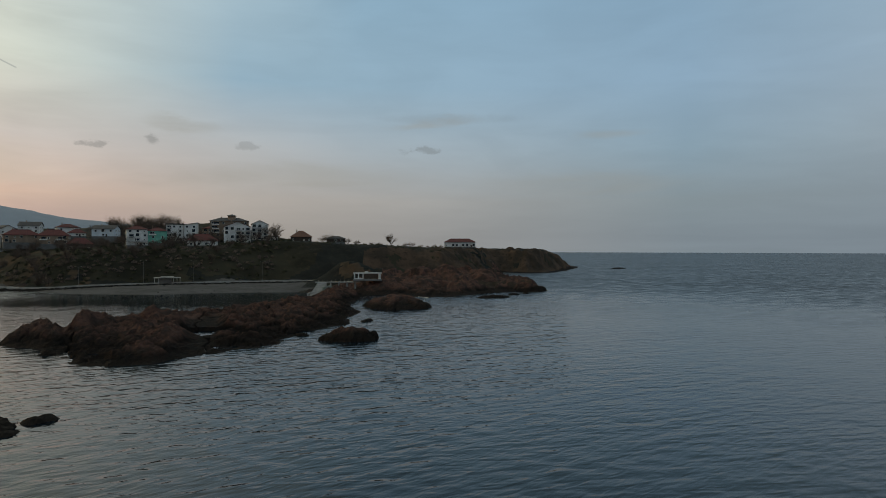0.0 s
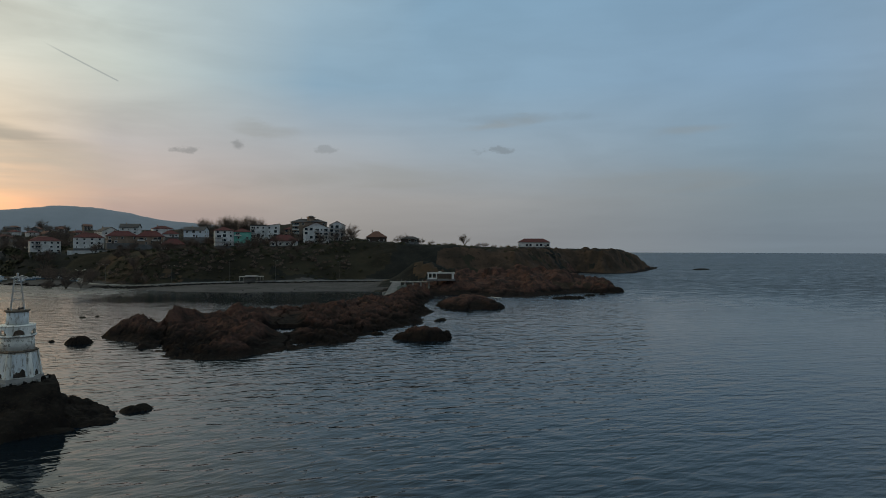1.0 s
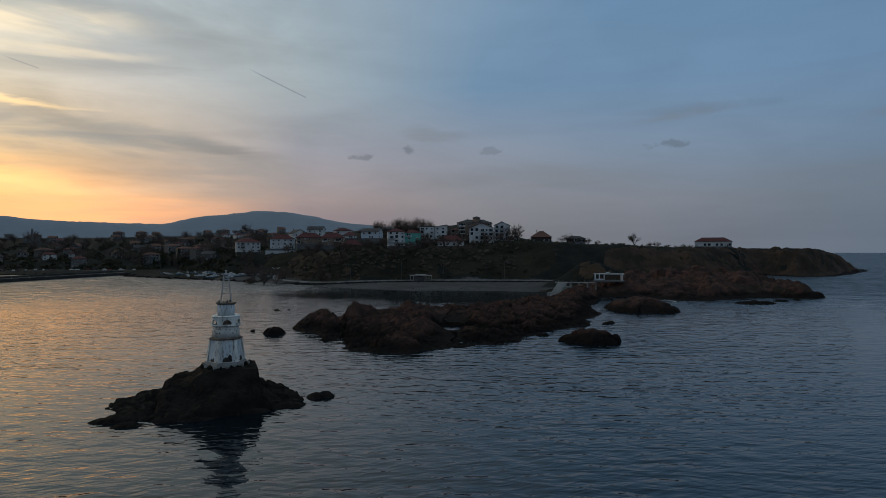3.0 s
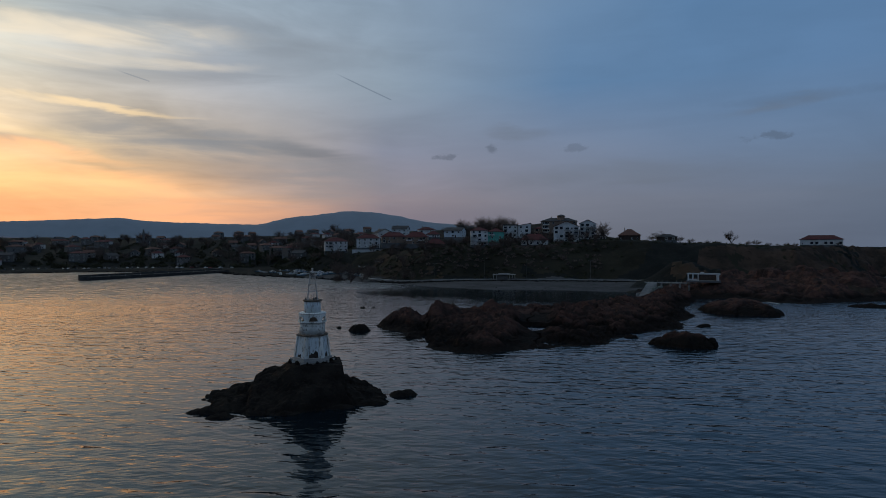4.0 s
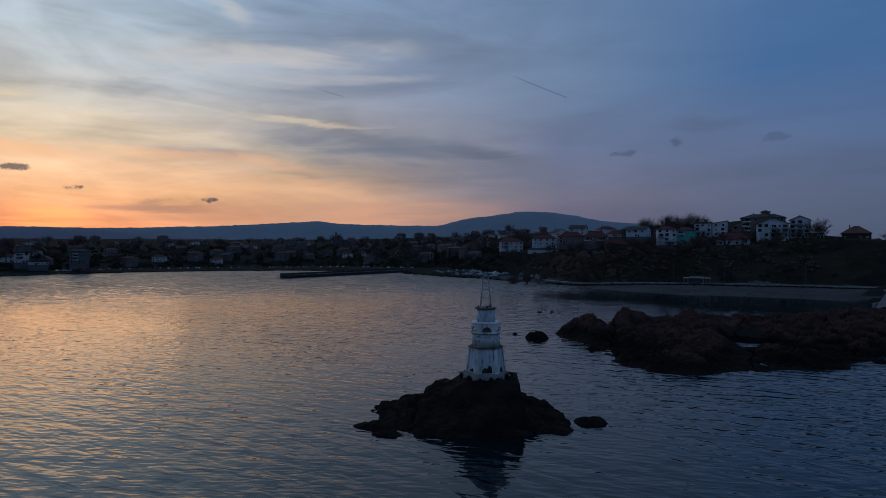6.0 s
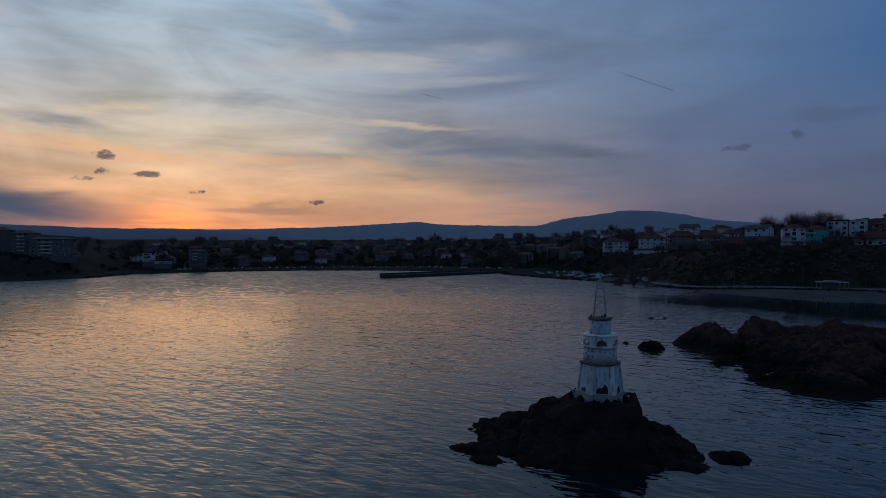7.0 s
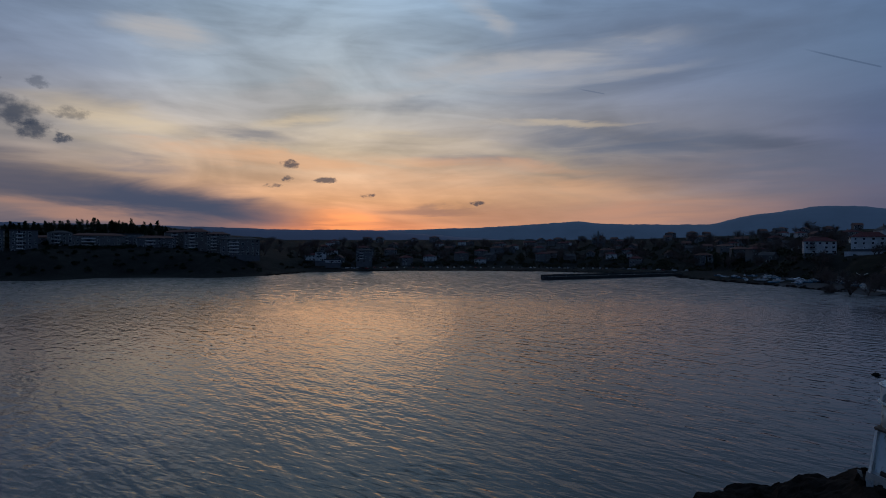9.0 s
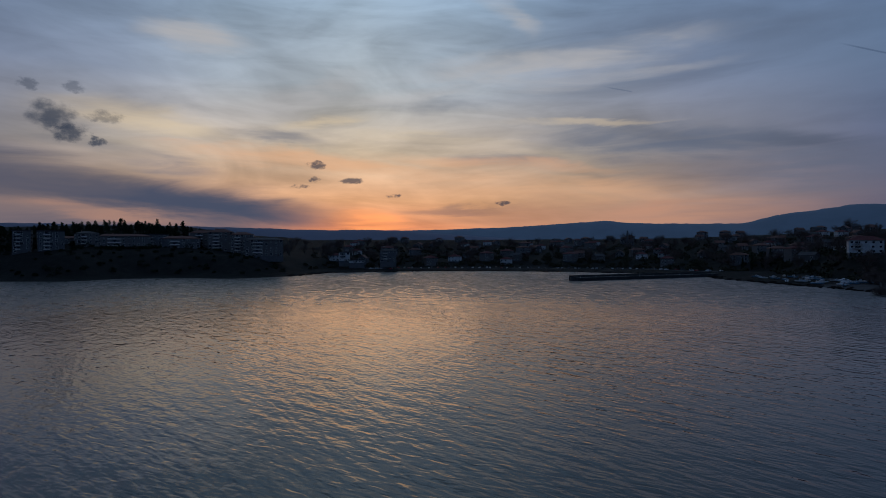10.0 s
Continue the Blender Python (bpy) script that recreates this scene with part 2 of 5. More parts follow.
RUST = material("rust_stained_ledge", (.16, .12, .09), .9, (.09, .07, .06), (.30, .27, .22), 2.0, .03, 9)
BRICKWORK = material("exposed_dark_masonry", (.055, .042, .035), .95, (.03, .024, .02), (.12, .09, .07), 3.0, .06, 7)
IRON = material("grey_painted_iron", (.42, .44, .45), .55, (.30, .30, .30), (.16, .10, .07), 4.0, 0, metal=.3)
TEAL = material("turquoise_plaster", (.10, .42, .34), .85, (.08, .35, .29), (.12, .28, .23), .6, .02, 8)
STONE_WALL = material("brown_stone_cladding", (.25, .175, .135), .9, (.19, .135, .105), (.13, .10, .08), 1.0, .03, 5)
# Wall colours darkened and greyed to carry the far town's backlight and haze.
DIMMED_BEIGE = material("dimmed_beige_plaster", (.15, .14, .13), .85, (.12, .11, .105), (.08, .075, .07), .6, .02, 8)
DIMMED_GREYWALL = material("dimmed_grey_render", (.13, .13, .135), .88, (.10, .10, .10), (.07, .068, .065), .6, .02, 8)
PALE_BLUE = material("pale_blue_plaster", (.52, .60, .66), .85, (.44, .51, .56), (.36, .38, .40), .6, .02, 8)
DARK_WOOD = material("dark_timber", (.07, .045, .035), .8, (.05, .035, .028), None, 2.0, .02, 12)
RED_TILE = material("red_clay_tile", (.115, .031, .030), .85, (.075, .025, .025), (.085, .042, .038), 1.2, .05, 3, stretch=(3, 1, 1))
BROWN_TILE = material("old_brown_tile", (.16, .075, .055), .88, (.11, .055, .045), (.08, .05, .045), 1.2, .05, 3, stretch=(3, 1, 1))
DARK_ROOF = material("dark_slate_roof", (.06, .058, .06), .8, (.045, .043, .045), None, 1.0, .03, 3)
# Pier concrete blackened in its colour to hold the backlit silhouette.
BACKLIT_CONCRETE = material("dark_backlit_concrete", (.055, .053, .05), .8, (.035, .034, .033), (.02, .02, .02), .4, .05, 3)
CONCRETE = material("pale_concrete", (.33, .32, .30), .9, (.25, .24, .23), (.16, .15, .14), 1.0, .03, 6)
GLASS = material("dark_window_glass", (.012, .015, .018), .3, (.009, .011, .014), None, 1.0, spec=.22)
FRAME = material("white_window_frame", (.70, .70, .68), .6, (.60, .60, .58), None, 1.0)
BARK = material("bare_bark", (.085, .065, .055), .95, (.06, .046, .04), None, 3.0, .02, 8, spec=.04)
TWIG = material("bare_twigs", (.14, .105, .09), .95, (.085, .062, .053), None, 3.0, spec=.04)
NEEDLES = material("dark_evergreen_needles", (.028, .042, .022), .9, (.018, .028, .016), None, 2.0, spec=.04)
SHRUB = material("winter_scrub", (.055, .05, .032), .95, (.035, .038, .022), (.08, .06, .04), .5, spec=.04)
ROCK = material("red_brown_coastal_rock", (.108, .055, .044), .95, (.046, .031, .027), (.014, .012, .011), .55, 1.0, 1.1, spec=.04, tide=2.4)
ISLET_ROCK = material("dark_wet_basalt", (.022, .018, .015), .9, (.012, .010, .009), (.035, .024, .018), .8, .3, 1.6, spec=.04)
CLIFF = material("dark_earthy_cliff", (.072, .046, .034), .95, (.034, .026, .021), (.014, .012, .010), .12, .6, .6, spec=.04)
SAND = material("grey_beach_sand", (.080, .077, .077), .95, (.055, .053, .053), (.030, .029, .029), .12, .05, .8, spec=.04)
GRASS = material("winter_grass_slope", (.031, .028, .020), .97, (.017, .016, .012), (.044, .033, .023), .07, .6, .35, spec=.04)
EARTH = material("bare_red_earth", (.062, .040, .028), .95, (.036, .028, .020), (.06, .045, .032), .15, .4, .5, spec=.04)
SCRUB_GROUND = material("dark_scrub_ground", (.019, .020, .018), .97, (.012, .013, .012), (.028, .025, .021), .08, .6, .3, spec=.04)
CAR_PAINTS = [material("car_paint_" + n, c, .35, tuple(x * .9 for x in c), None, 1.0, spec=.5) for n, c in
              (("white", (.7, .7, .7)), ("silver", (.42, .43, .45)), ("dark", (.05, .055, .065)), ("red", (.26, .03, .03)))]
TYRE = material("black_rubber", (.02, .02, .02), .9)
HULL = material("white_boat_hull", (.66, .67, .68), .45, (.56, .57, .58), (.34, .33, .31), 1.5)
HULL_BLUE = material("blue_boat_hull", (.12, .22, .30), .5, (.10, .18, .25), None, 1.5)


def far_haze_material(name, base, glow):
    """Evening haze painted in as emission, for the far backdrop only."""
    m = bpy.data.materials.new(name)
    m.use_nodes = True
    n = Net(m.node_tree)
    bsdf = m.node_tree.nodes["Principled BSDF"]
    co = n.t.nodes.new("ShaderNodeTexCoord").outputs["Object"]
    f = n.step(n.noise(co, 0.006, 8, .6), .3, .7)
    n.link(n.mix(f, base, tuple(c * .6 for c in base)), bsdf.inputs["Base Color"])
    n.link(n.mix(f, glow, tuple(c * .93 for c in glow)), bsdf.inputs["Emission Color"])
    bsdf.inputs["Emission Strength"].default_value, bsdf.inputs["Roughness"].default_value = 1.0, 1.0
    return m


MOUNTAIN = far_haze_material("hazy_mountain", (.02, .025, .03), (.015, .028, .058))
FAR_HILL = far_haze_material("hazy_forest_hills", (.012, .015, .015), (.009, .016, .042))


def water_material():
    m = bpy.data.materials.new("sea_water")
    m.use_nodes = True
    n = Net(m.node_tree)
    bsdf = m.node_tree.nodes["Principled BSDF"]
    co = n.t.nodes.new("ShaderNodeTexCoord").outputs["Object"]
    bsdf.inputs["IOR"].default_value, bsdf.inputs["Specular IOR Level"].default_value = 1.39, .5
    n.link(n.mix(n.step(n.noise(co, .01, 3), .35, .65), (.0025, .007, .011), (.0035, .010, .014)), bsdf.inputs["Base Color"])
    # calmer and rougher patches of breeze
    gust = n.step(n.noise(n.mapping(co, (.5, 1.3, 1), (0, 0, 20)), .02, 4, .6), .35, .65)
    sep = n.t.nodes.new("ShaderNodeSeparateXYZ")
    n.t.links.new(co, sep.inputs[0])
    px, py = n.math("ADD", sep.outputs[0], 30.0), n.math("ADD", sep.outputs[1], -20.0)
    out = n.math("SQRT", n.math("ADD", n.math("MULTIPLY", px, px), n.math("MULTIPLY", py, py)))
    # calm lee between the ridge and the beach, wind-roughened water further out
    lee = n.math("MULTIPLY", n.step(sep.outputs[1], 205, 250), n.math("MULTIPLY", n.step(sep.outputs[0], -15, -50), n.step(sep.outputs[0], -210, -150)))
    calm = n.math("MULTIPLY_ADD", lee, -.6, 1.0)
    # far off, ruffled bands too fine to show as waves
    lanes = n.noise(n.mapping(n.mapping(co, (1, 1, 1), (0, 0, -32)), (.07, .21, 1)), 1.0, 6, .7, .2)
    lanes2 = n.noise(n.mapping(n.mapping(co, (1, 1, 1), (0, 0, 14)), (.10, .30, 1)), 1.0, 5, .7, .2)
    ruffle = n.math("ADD", n.step(lanes, .32, .68, .35, 1.0), n.step(lanes2, .32, .68, .0, .65))
    rough = n.math("MULTIPLY", n.math("MULTIPLY", n.step(out, 110, 430, .04, .42), ruffle), n.math("MULTIPLY", calm, n.math("MULTIPLY_ADD", gust, .2, .9)))
    n.link(rough, bsdf.inputs["Roughness"])

    # short crested wind waves, long along their crests, and finer wrinkles on them
    def waves(turn, long, short, detail, warp=.4):
        return n.noise(n.mapping(n.mapping(co, (1, 1, 1), (0, 0, turn)), (long, short, 1)), 1.0, detail, .5, warp)
    h = n.math("MULTIPLY", waves(-20, .11, .34, 1), .64)
    h = n.math("ADD", h, n.math("MULTIPLY", waves(-8, .24, .70, 1), .38))
    h = n.math("ADD", h, n.math("MULTIPLY", waves(-36, .42, 1.15, 1), .26))
    h = n.math("ADD", h, n.math("MULTIPLY", waves(5, .8, 2.0, 2), .05))
    # steeper waves towards the open sea
    steep = n.step(n.math("MULTIPLY_ADD", sep.outputs[1], .15, sep.outputs[0]), -75, 45, .74, 1.0)
    b = n.t.nodes.new("ShaderNodeBump")
    n.link(n.math("MULTIPLY", n.math("MULTIPLY", n.math("MULTIPLY", calm, steep), n.step(out, 70, 420, 1.0, .5)), n.math("MULTIPLY_ADD", gust, .35, .65)), b.inputs["Strength"])
    b.inputs["Distance"].default_value = WAVE_HEIGHT
    n.link(h, b.inputs["Height"])
    n.link(b.outputs[0], bsdf.inputs["Normal"])
    return m


WAVE_HEIGHT = 0.49
WATER = water_material()


# ---- mesh helpers ----
def mesh_object(name, bm, mats, smooth=False):
    me = bpy.data.meshes.new(name)
    bmesh.ops.recalc_face_normals(bm, faces=bm.faces)
    bm.to_mesh(me)
    bm.free()
    for m in (mats if isinstance(mats, (list, tuple)) else [mats]):
        me.materials.append(m)
    if smooth:
        me.polygons.foreach_set("use_smooth", [True] * len(me.polygons))
    return new(name, me)


def part(name, bm, mat, parent, label="", smooth=False):
    ob = mesh_object(name, bm, mat, smooth)
    ob.parent = parent
    return tagged(ob, label) if label else ob


def share(name, data, parent, m):
    """Another piece on the same mesh."""
    ob = new(name, data)
    ob.parent, ob.matrix_local = parent, m
    return ob


def thing(name, m, label, category, group=""):
    ob = new(name)
    ob.matrix_world = m
    return tagged(ob, label, category, group)


def box(bm, x, y, z, sx, sy, sz, rz=0.0, m=None):
    """A box with its base centre at x, y, z."""
    r = bmesh.ops.create_cube(bm, size=1)["verts"]
    t = Matrix.Translation((x, y, z + sz / 2)) @ Matrix.Rotation(radians(rz), 4, "Z") @ Matrix.Diagonal((sx, sy, sz, 1))
    bmesh.ops.transform(bm, matrix=(m @ t) if m else t, verts=r)
    return r


def prism(bm, n, r0, r1, z0, z1, turn=0.0, x=0.0, y=0.0):
    a = [bm.verts.new((x + r0 * math.cos(turn + i * math.tau / n), y + r0 * math.sin(turn + i * math.tau / n), z0)) for i in range(n)]
    b = [bm.verts.new((x + r1 * math.cos(turn + i * math.tau / n), y + r1 * math.sin(turn + i * math.tau / n), z1)) for i in range(n)]
    for i in range(n):
        bm.faces.new((a[i], a[(i + 1) % n], b[(i + 1) % n], b[i]))
    bm.faces.new(a[::-1]), bm.faces.new(b)


def rod(bm, p, q, r0, r1=None, n=5):
    p, q = Vector(p), Vector(q)
    r1 = r0 if r1 is None else r1
    turn = (q - p).to_track_quat("Z", "Y").to_matrix()
    ends = []
    for c, r in ((p, r0), (q, r1)):
        ends.append([bm.verts.new(c + turn @ Vector((r * math.cos(i * math.tau / n), r * math.sin(i * math.tau / n), 0))) for i in range(n)])
    a, b = ends
    for i in range(n):
        bm.faces.new((a[i], a[(i + 1) % n], b[(i + 1) % n], b[i]))
    bm.faces.new(a[::-1]), bm.faces.new(b)


def lattice(ix, iy, seed):
    v = np.sin(ix * 127.1 + iy * 311.7 + seed * 74.7) * 43758.5453
    return v - np.floor(v)


def value_noise(x, y, seed):
    ix, iy = np.floor(x), np.floor(y)
    fx, fy = x - ix, y - iy
    fx, fy = fx * fx * (3 - 2 * fx), fy * fy * (3 - 2 * fy)
    a, b = lattice(ix, iy, seed), lattice(ix + 1, iy, seed)
    c, d = lattice(ix, iy + 1, seed), lattice(ix + 1, iy + 1, seed)
    return (a * (1 - fx) + b * fx) * (1 - fy) + (c * (1 - fx) + d * fx) * fy


def fbm(x, y, seed, octaves=4, ridged=False):
    total, amp, norm = 0.0, 1.0, 0.0
    for i in range(octaves):
        k = 2.07 ** i
        v = value_noise((x * .8 + y * .6) * k + 17 * i, (y * .8 - x * .6) * k - 9 * i, seed + i)
        total = total + amp * ((1 - np.abs(2 * v - 1)) if ridged else v)
        norm, amp = norm + amp, amp * .5
    return total / norm


def cells(x, y, seed):
    """Cracked blocks: a height for each block and the nearness of its cracks."""
    ix, iy = np.floor(x), np.floor(y)
    f1, f2, tone = np.full(np.shape(x), 9.0), np.full(np.shape(x), 9.0), np.zeros(np.shape(x))
    for dx in (-1, 0, 1):
        for dy in (-1, 0, 1):
            cx, cy = ix + dx, iy + dy
            d = np.hypot(cx + lattice(cx, cy, seed) - x, cy + lattice(cx, cy, seed + 3) - y)
            nearer = d < f1
            f2 = np.where(nearer, f1, np.minimum(f2, d))
            tone = np.where(nearer, lattice(cx, cy, seed + 7), tone)
            f1 = np.where(nearer, d, f1)
    return tone, f2 - f1


def crags(x, y, seed, size):
    """Blocks at two sizes with open joints, about -1 to 1."""
    wx, wy = x + (fbm(x / size, y / size, seed + 1, 2) - .5) * size * .7, y + (fbm(x / size, y / size, seed + 2, 2) - .5) * size * .7
    t1, c1 = cells(wx / size, wy / size * 1.25, seed)
    t2, c2 = cells(wx / size * 2.6, wy / size * 2.6, seed + 11)
    return (t1 - .5) * 1.1 - .75 * np.exp(-c1 * 9) + (t2 - .5) * .5 - .35 * np.exp(-c2 * 7)


def inside(poly, x, y):
    """Distance to the outline, positive inside."""
    best = np.full(np.shape(x), 1e9)
    odd = np.zeros(np.shape(x), bool)
    for (ax, ay), (bx, by) in zip(poly, poly[1:] + poly[:1]):
        ex, ey = bx - ax, by - ay
        t = np.clip(((x - ax) * ex + (y - ay) * ey) / (ex * ex + ey * ey), 0, 1)
        best = np.minimum(best, (x - ax - t * ex) ** 2 + (y - ay - t * ey) ** 2)
        if ay != by:
            odd ^= ((ay > y) != (by > y)) & (x < ax + (y - ay) / (by - ay) * ex)
    return np.where(odd, 1, -1) * np.sqrt(best)


def smooth(v, a, b):
    t = np.clip((v - a) / (b - a), 0, 1)
    return t * t * (3 - 2 * t)


def sheet(name, gx, gy, height, mats, pick=None, floor=-1.5, soft=False, jitter=0.0):
    """A height field over the grid lines gx, gy; cells wholly below floor are left out."""
    X, Y = np.meshgrid(np.asarray(gx, float), np.asarray(gy, float))
    if jitter:
        X = X + (fbm(X * 3.1, Y * 3.1, 91, 1) - .5) * jitter
        Y = Y + (fbm(X * 2.7, Y * 2.7, 57, 1) - .5) * jitter
    Z = height(X, Y)
    ny, nx = X.shape
    idx = np.arange(ny * nx).reshape(ny, nx)
    q = np.stack((idx[:-1, :-1], idx[:-1, 1:], idx[1:, 1:], idx[1:, :-1]), -1).reshape(-1, 4)
    keep = Z.ravel()[q].max(1) > floor
    q = q[keep]
    used = np.unique(q)
    remap = np.zeros(ny * nx, int)
    remap[used] = np.arange(len(used))
    q = remap[q]
    co = np.stack((X.ravel(), Y.ravel(), Z.ravel()), -1)[used]
    me = bpy.data.meshes.new(name)
    me.from_pydata(co, [], q)
    for m in (mats if isinstance(mats, (list, tuple)) else [mats]):
        me.materials.append(m)
    if pick is not None:
        c = co[q].mean(1)
        steep = np.ptp(co[q][:, :, 2], axis=1)
        me.polygons.foreach_set("material_index", pick(c[:, 0], c[:, 1], c[:, 2], steep).astype(np.int32))
    me.polygons.foreach_set("use_smooth", np.full(len(q), soft) if pick is None else pick(c[:, 0], c[:, 1], c[:, 2], steep) != 2)
    me.update()
    return new(name, me)


# ---- the sea: one sheet to the horizon ----
def build_sea():
    rings, spokes = 480, 820
    r = np.concatenate(([0.01], 14 * (4900 / 14) ** (np.arange(rings) / (rings - 1))))
    a = np.arange(spokes) * math.tau / spokes
    R, A = np.meshgrid(r, a, indexing="ij")
    X, Y = -20 + R * np.cos(A), 18 + R * np.sin(A)
    Z = np.zeros_like(X)
    rng = np.random.default_rng(5)
    for i in range(26):
        wl = 2.0 * 1.10 ** i if i < 13 else rng.uniform(2, 4)
        th = radians(rng.normal(62, 26))
        k = math.tau / wl
        fade = np.clip((wl / (R * .0135 + .2) - 2.2) / 3, 0, 1)
        Z += fade * wl * (.0024 if wl < 5 else .0010) * np.sin(k * (X * math.cos(th) + Y * math.sin(th)) + rng.uniform(0, 6.28) + 2 * fbm(X / 40, Y / 40, i, 2))
    Z *= 1 - .7 * smooth(Y, 205, 250) * smooth(X, -15, -50)
    n = len(r)
    idx = np.arange(n * spokes).reshape(n, spokes)
    nxt = np.roll(idx, -1, 1)
    q = np.stack((idx[:-1], idx[1:], nxt[1:], nxt[:-1]), -1).reshape(-1, 4)
    me = bpy.data.meshes.new("water")
    me.from_pydata(np.stack((X.ravel(), Y.ravel(), Z.ravel()), -1), [], q)
    me.materials.append(WATER)
    me.polygons.foreach_set("use_smooth", np.full(len(q), True))
    return tagged(new("water", me), "dark blue evening sea with small wind ripples", "sea", kind="structure")


build_sea()

# ---- the coast ----
WEST_SHORE = [(-700, -420), (-560, -200), (-521, -112), (-509, -76), (-540, -47), (-536, -9), (-514, 31), (-539, 70), (-598, 110), (-610, 161), (-612, 202), (-593, 270), (-551, 331)]
BAY_SHORE = [(-470, 385), (-432, 393), (-399, 371), (-345, 357), (-300, 350), (-250, 338), (-224, 320), (-209, 328), (-172, 306), (-145, 299), (-126, 297), (-110, 303), (-88, 311), (-56, 312)]
CAPE_SHORE = [(-36, 300), (-9, 289), (2, 281), (17, 279), (34, 298), (50, 312), (66, 310), (74, 332), (66, 380), (62, 450), (70, 495), (87, 577), (108, 555), (137, 572), (165, 633), (200, 720), (218, 775)]
INLAND = [(190, 860), (100, 1100), (-200, 1500), (-900, 1800), (-1900, 1500), (-1900, -900), (-900, -900)]
COAST = WEST_SHORE + BAY_SHORE + CAPE_SHORE + INLAND
BLUFF = [(-720, -420), (-580, -200), (-534, -112), (-522, -76), (-552, -47), (-548, -9), (-526, 31), (-552, 70), (-630, 108), (-660, 160), (-665, 210), (-645, 290), (-600, 370), (-520, 440), (-440, 450), (-370, 412),
         (-310, 398), (-270, 384), (-244, 356), (-219, 340), (-193, 338), (-163, 349), (-128, 361), (-96, 373), (-66, 378), (-40, 376), (-10, 388), (25, 402), (50, 430), (60, 480), (74, 515), (92, 580), (109, 562),
         (135, 580), (158, 634), (186, 690), (196, 750), (170, 860), (90, 1080), (-210, 1480), (-900, 1780), (-1880, 1480), (-1880, -880), (-900, -880)]
KNOTS = [-18, -14, -12, -8, 0, 8, 13, 18, 25, 28, 33, 38, 45, 50, 60, 75, 82, 87, 92, 120]
RISE = [6, 14, 19, 20, 21, 24, 24.5, 19.5, 18, 17, 16.5, 15, 10, 8, 7, 7, 9, 14, 17, 17]
RUN = [30, 26, 24, 26, 40, 46, 46, 36, 36, 38, 34, 34, 60, 70, 60, 60, 55, 46, 46, 46]
SLOPE = [0, 0, 0, 0, 0, .0, .04, .10, .10, .09, .085, .08, .075, .07, .065, .06, .05, .06, .14, .14]


def land_height(x, y):
    x, y = np.asarray(x, float), np.asarray(y, float)
    wob = (fbm(x / 14, y / 14, 3, 3) - .5) * 5
    d = inside(COAST, x, y) + wob * .8
    e = inside(BLUFF, x, y) + (fbm(x / 30, y / 30, 8, 3) - .5) * 14
    b = np.degrees(np.arctan2(-x, y))
    b = np.where(b < -90, b + 360, b)
    rise, run, slope = (np.interp(b, KNOTS, v) for v in (RISE, RUN, SLOPE))
    z = np.where(d > 0, 2.7 * (1 - np.exp(-d / 24)), d * .16)
    z = z + rise * smooth(e / run, 0, 1) + np.minimum(slope * np.maximum(e - run, 0), 30)
    inland = smooth(e, 4, 40)
    z = z + inland * (fbm(x / 22, y / 22, 21, 4) - .5) * 3.0
    # the rough promontory below the cliffs, and the bald knoll beside it
    rocky = smooth(d, 0, 9) * smooth(x, -50, -30) * smooth(y, 400, 360)
    z = z + rocky * (1.2 + 7.5 * np.exp(-((x - 18) / 46) ** 2 - ((y - 348) / 34) ** 2) + 3.0 * (fbm(x / 13, y / 13, 33, 4, True) - .45) * smooth(d, 0, 8) + crags(x, y, 35, 9) * 3.2 * smooth(d, 0, 6))
    z = z + 3.4 * np.exp(-((x + 22) / 13) ** 2 - ((y - 303) / 10) ** 2)
    z = z + 11.5 * np.exp(-((x + 39) / 14) ** 2 - ((y - 352) / 13) ** 2) * smooth(d, 0, 14)
    cliff = smooth(b, 2, -4) * smooth(e, 0, 8) * smooth(e, 60, 20)
    return z + cliff * (5.0 * (fbm(x / 11, y / 11, 44, 4, True) - .5) + 3.4 * crags(x, y, 47, 9))


def ground_z(x, y):
    return float(land_height(np.array([x]), np.array([y]))[0])


def ground_kind(x, y, z, steep):
    b = np.degrees(np.arctan2(-x, y))
    e = inside(BLUFF, x, y)
    d = inside(COAST, x, y)
    b = b + (fbm(x / 20, y / 20, 66, 3) - .5) * 5
    k = np.zeros(len(x))
    k = np.where((e > 0) & (fbm(x / 45, y / 45, 61, 3) > .52), 4, k)
    k = np.where((b > 11) & (b < 33) & (e > 6) & (e < 45) & (fbm(x / 30, y / 30, 62, 3) > .40), 0, k)
    k = np.where((b > 28.5) & (b < 33.5) & (e > 2) & (e < 40) & (fbm(x / 9, y / 25, 63, 3) > .50), 3, k)
    k = np.where((b > 9.5) & (b < 40) & (e < 1.5), 1, k)
    k = np.where((b >= 40) & (e < 1.5), 4, k)
    k = np.where((x > -56) & (e < 3) & (b < 9.6), 2, k)
    k = np.where((x > -60) & (x < -18) & (y > 328), 4, k)
    k = np.where((b < 4) & (e > 0) & (e < 34) & (fbm(x / 14, y / 14, 64, 3) > .40), 5, k)
    k = np.where((b < -6) & (z < 4.5), 5, k)
    k = np.where((b > 36) & (e > 0) & (k != 3), 4, k)
    k = np.where((d < 7) & (b < 10) & (x > -50), 2, k)
    k = np.where((np.hypot(x + 32, (y - 346) * .8) < 10) & (fbm(x / 7, y / 7, 65, 3) > .47), 3, k)
    return k


def axis(*spans):
    v = []
    for a, b, s in spans:
        v += list(np.arange(a, b, s))
    return v


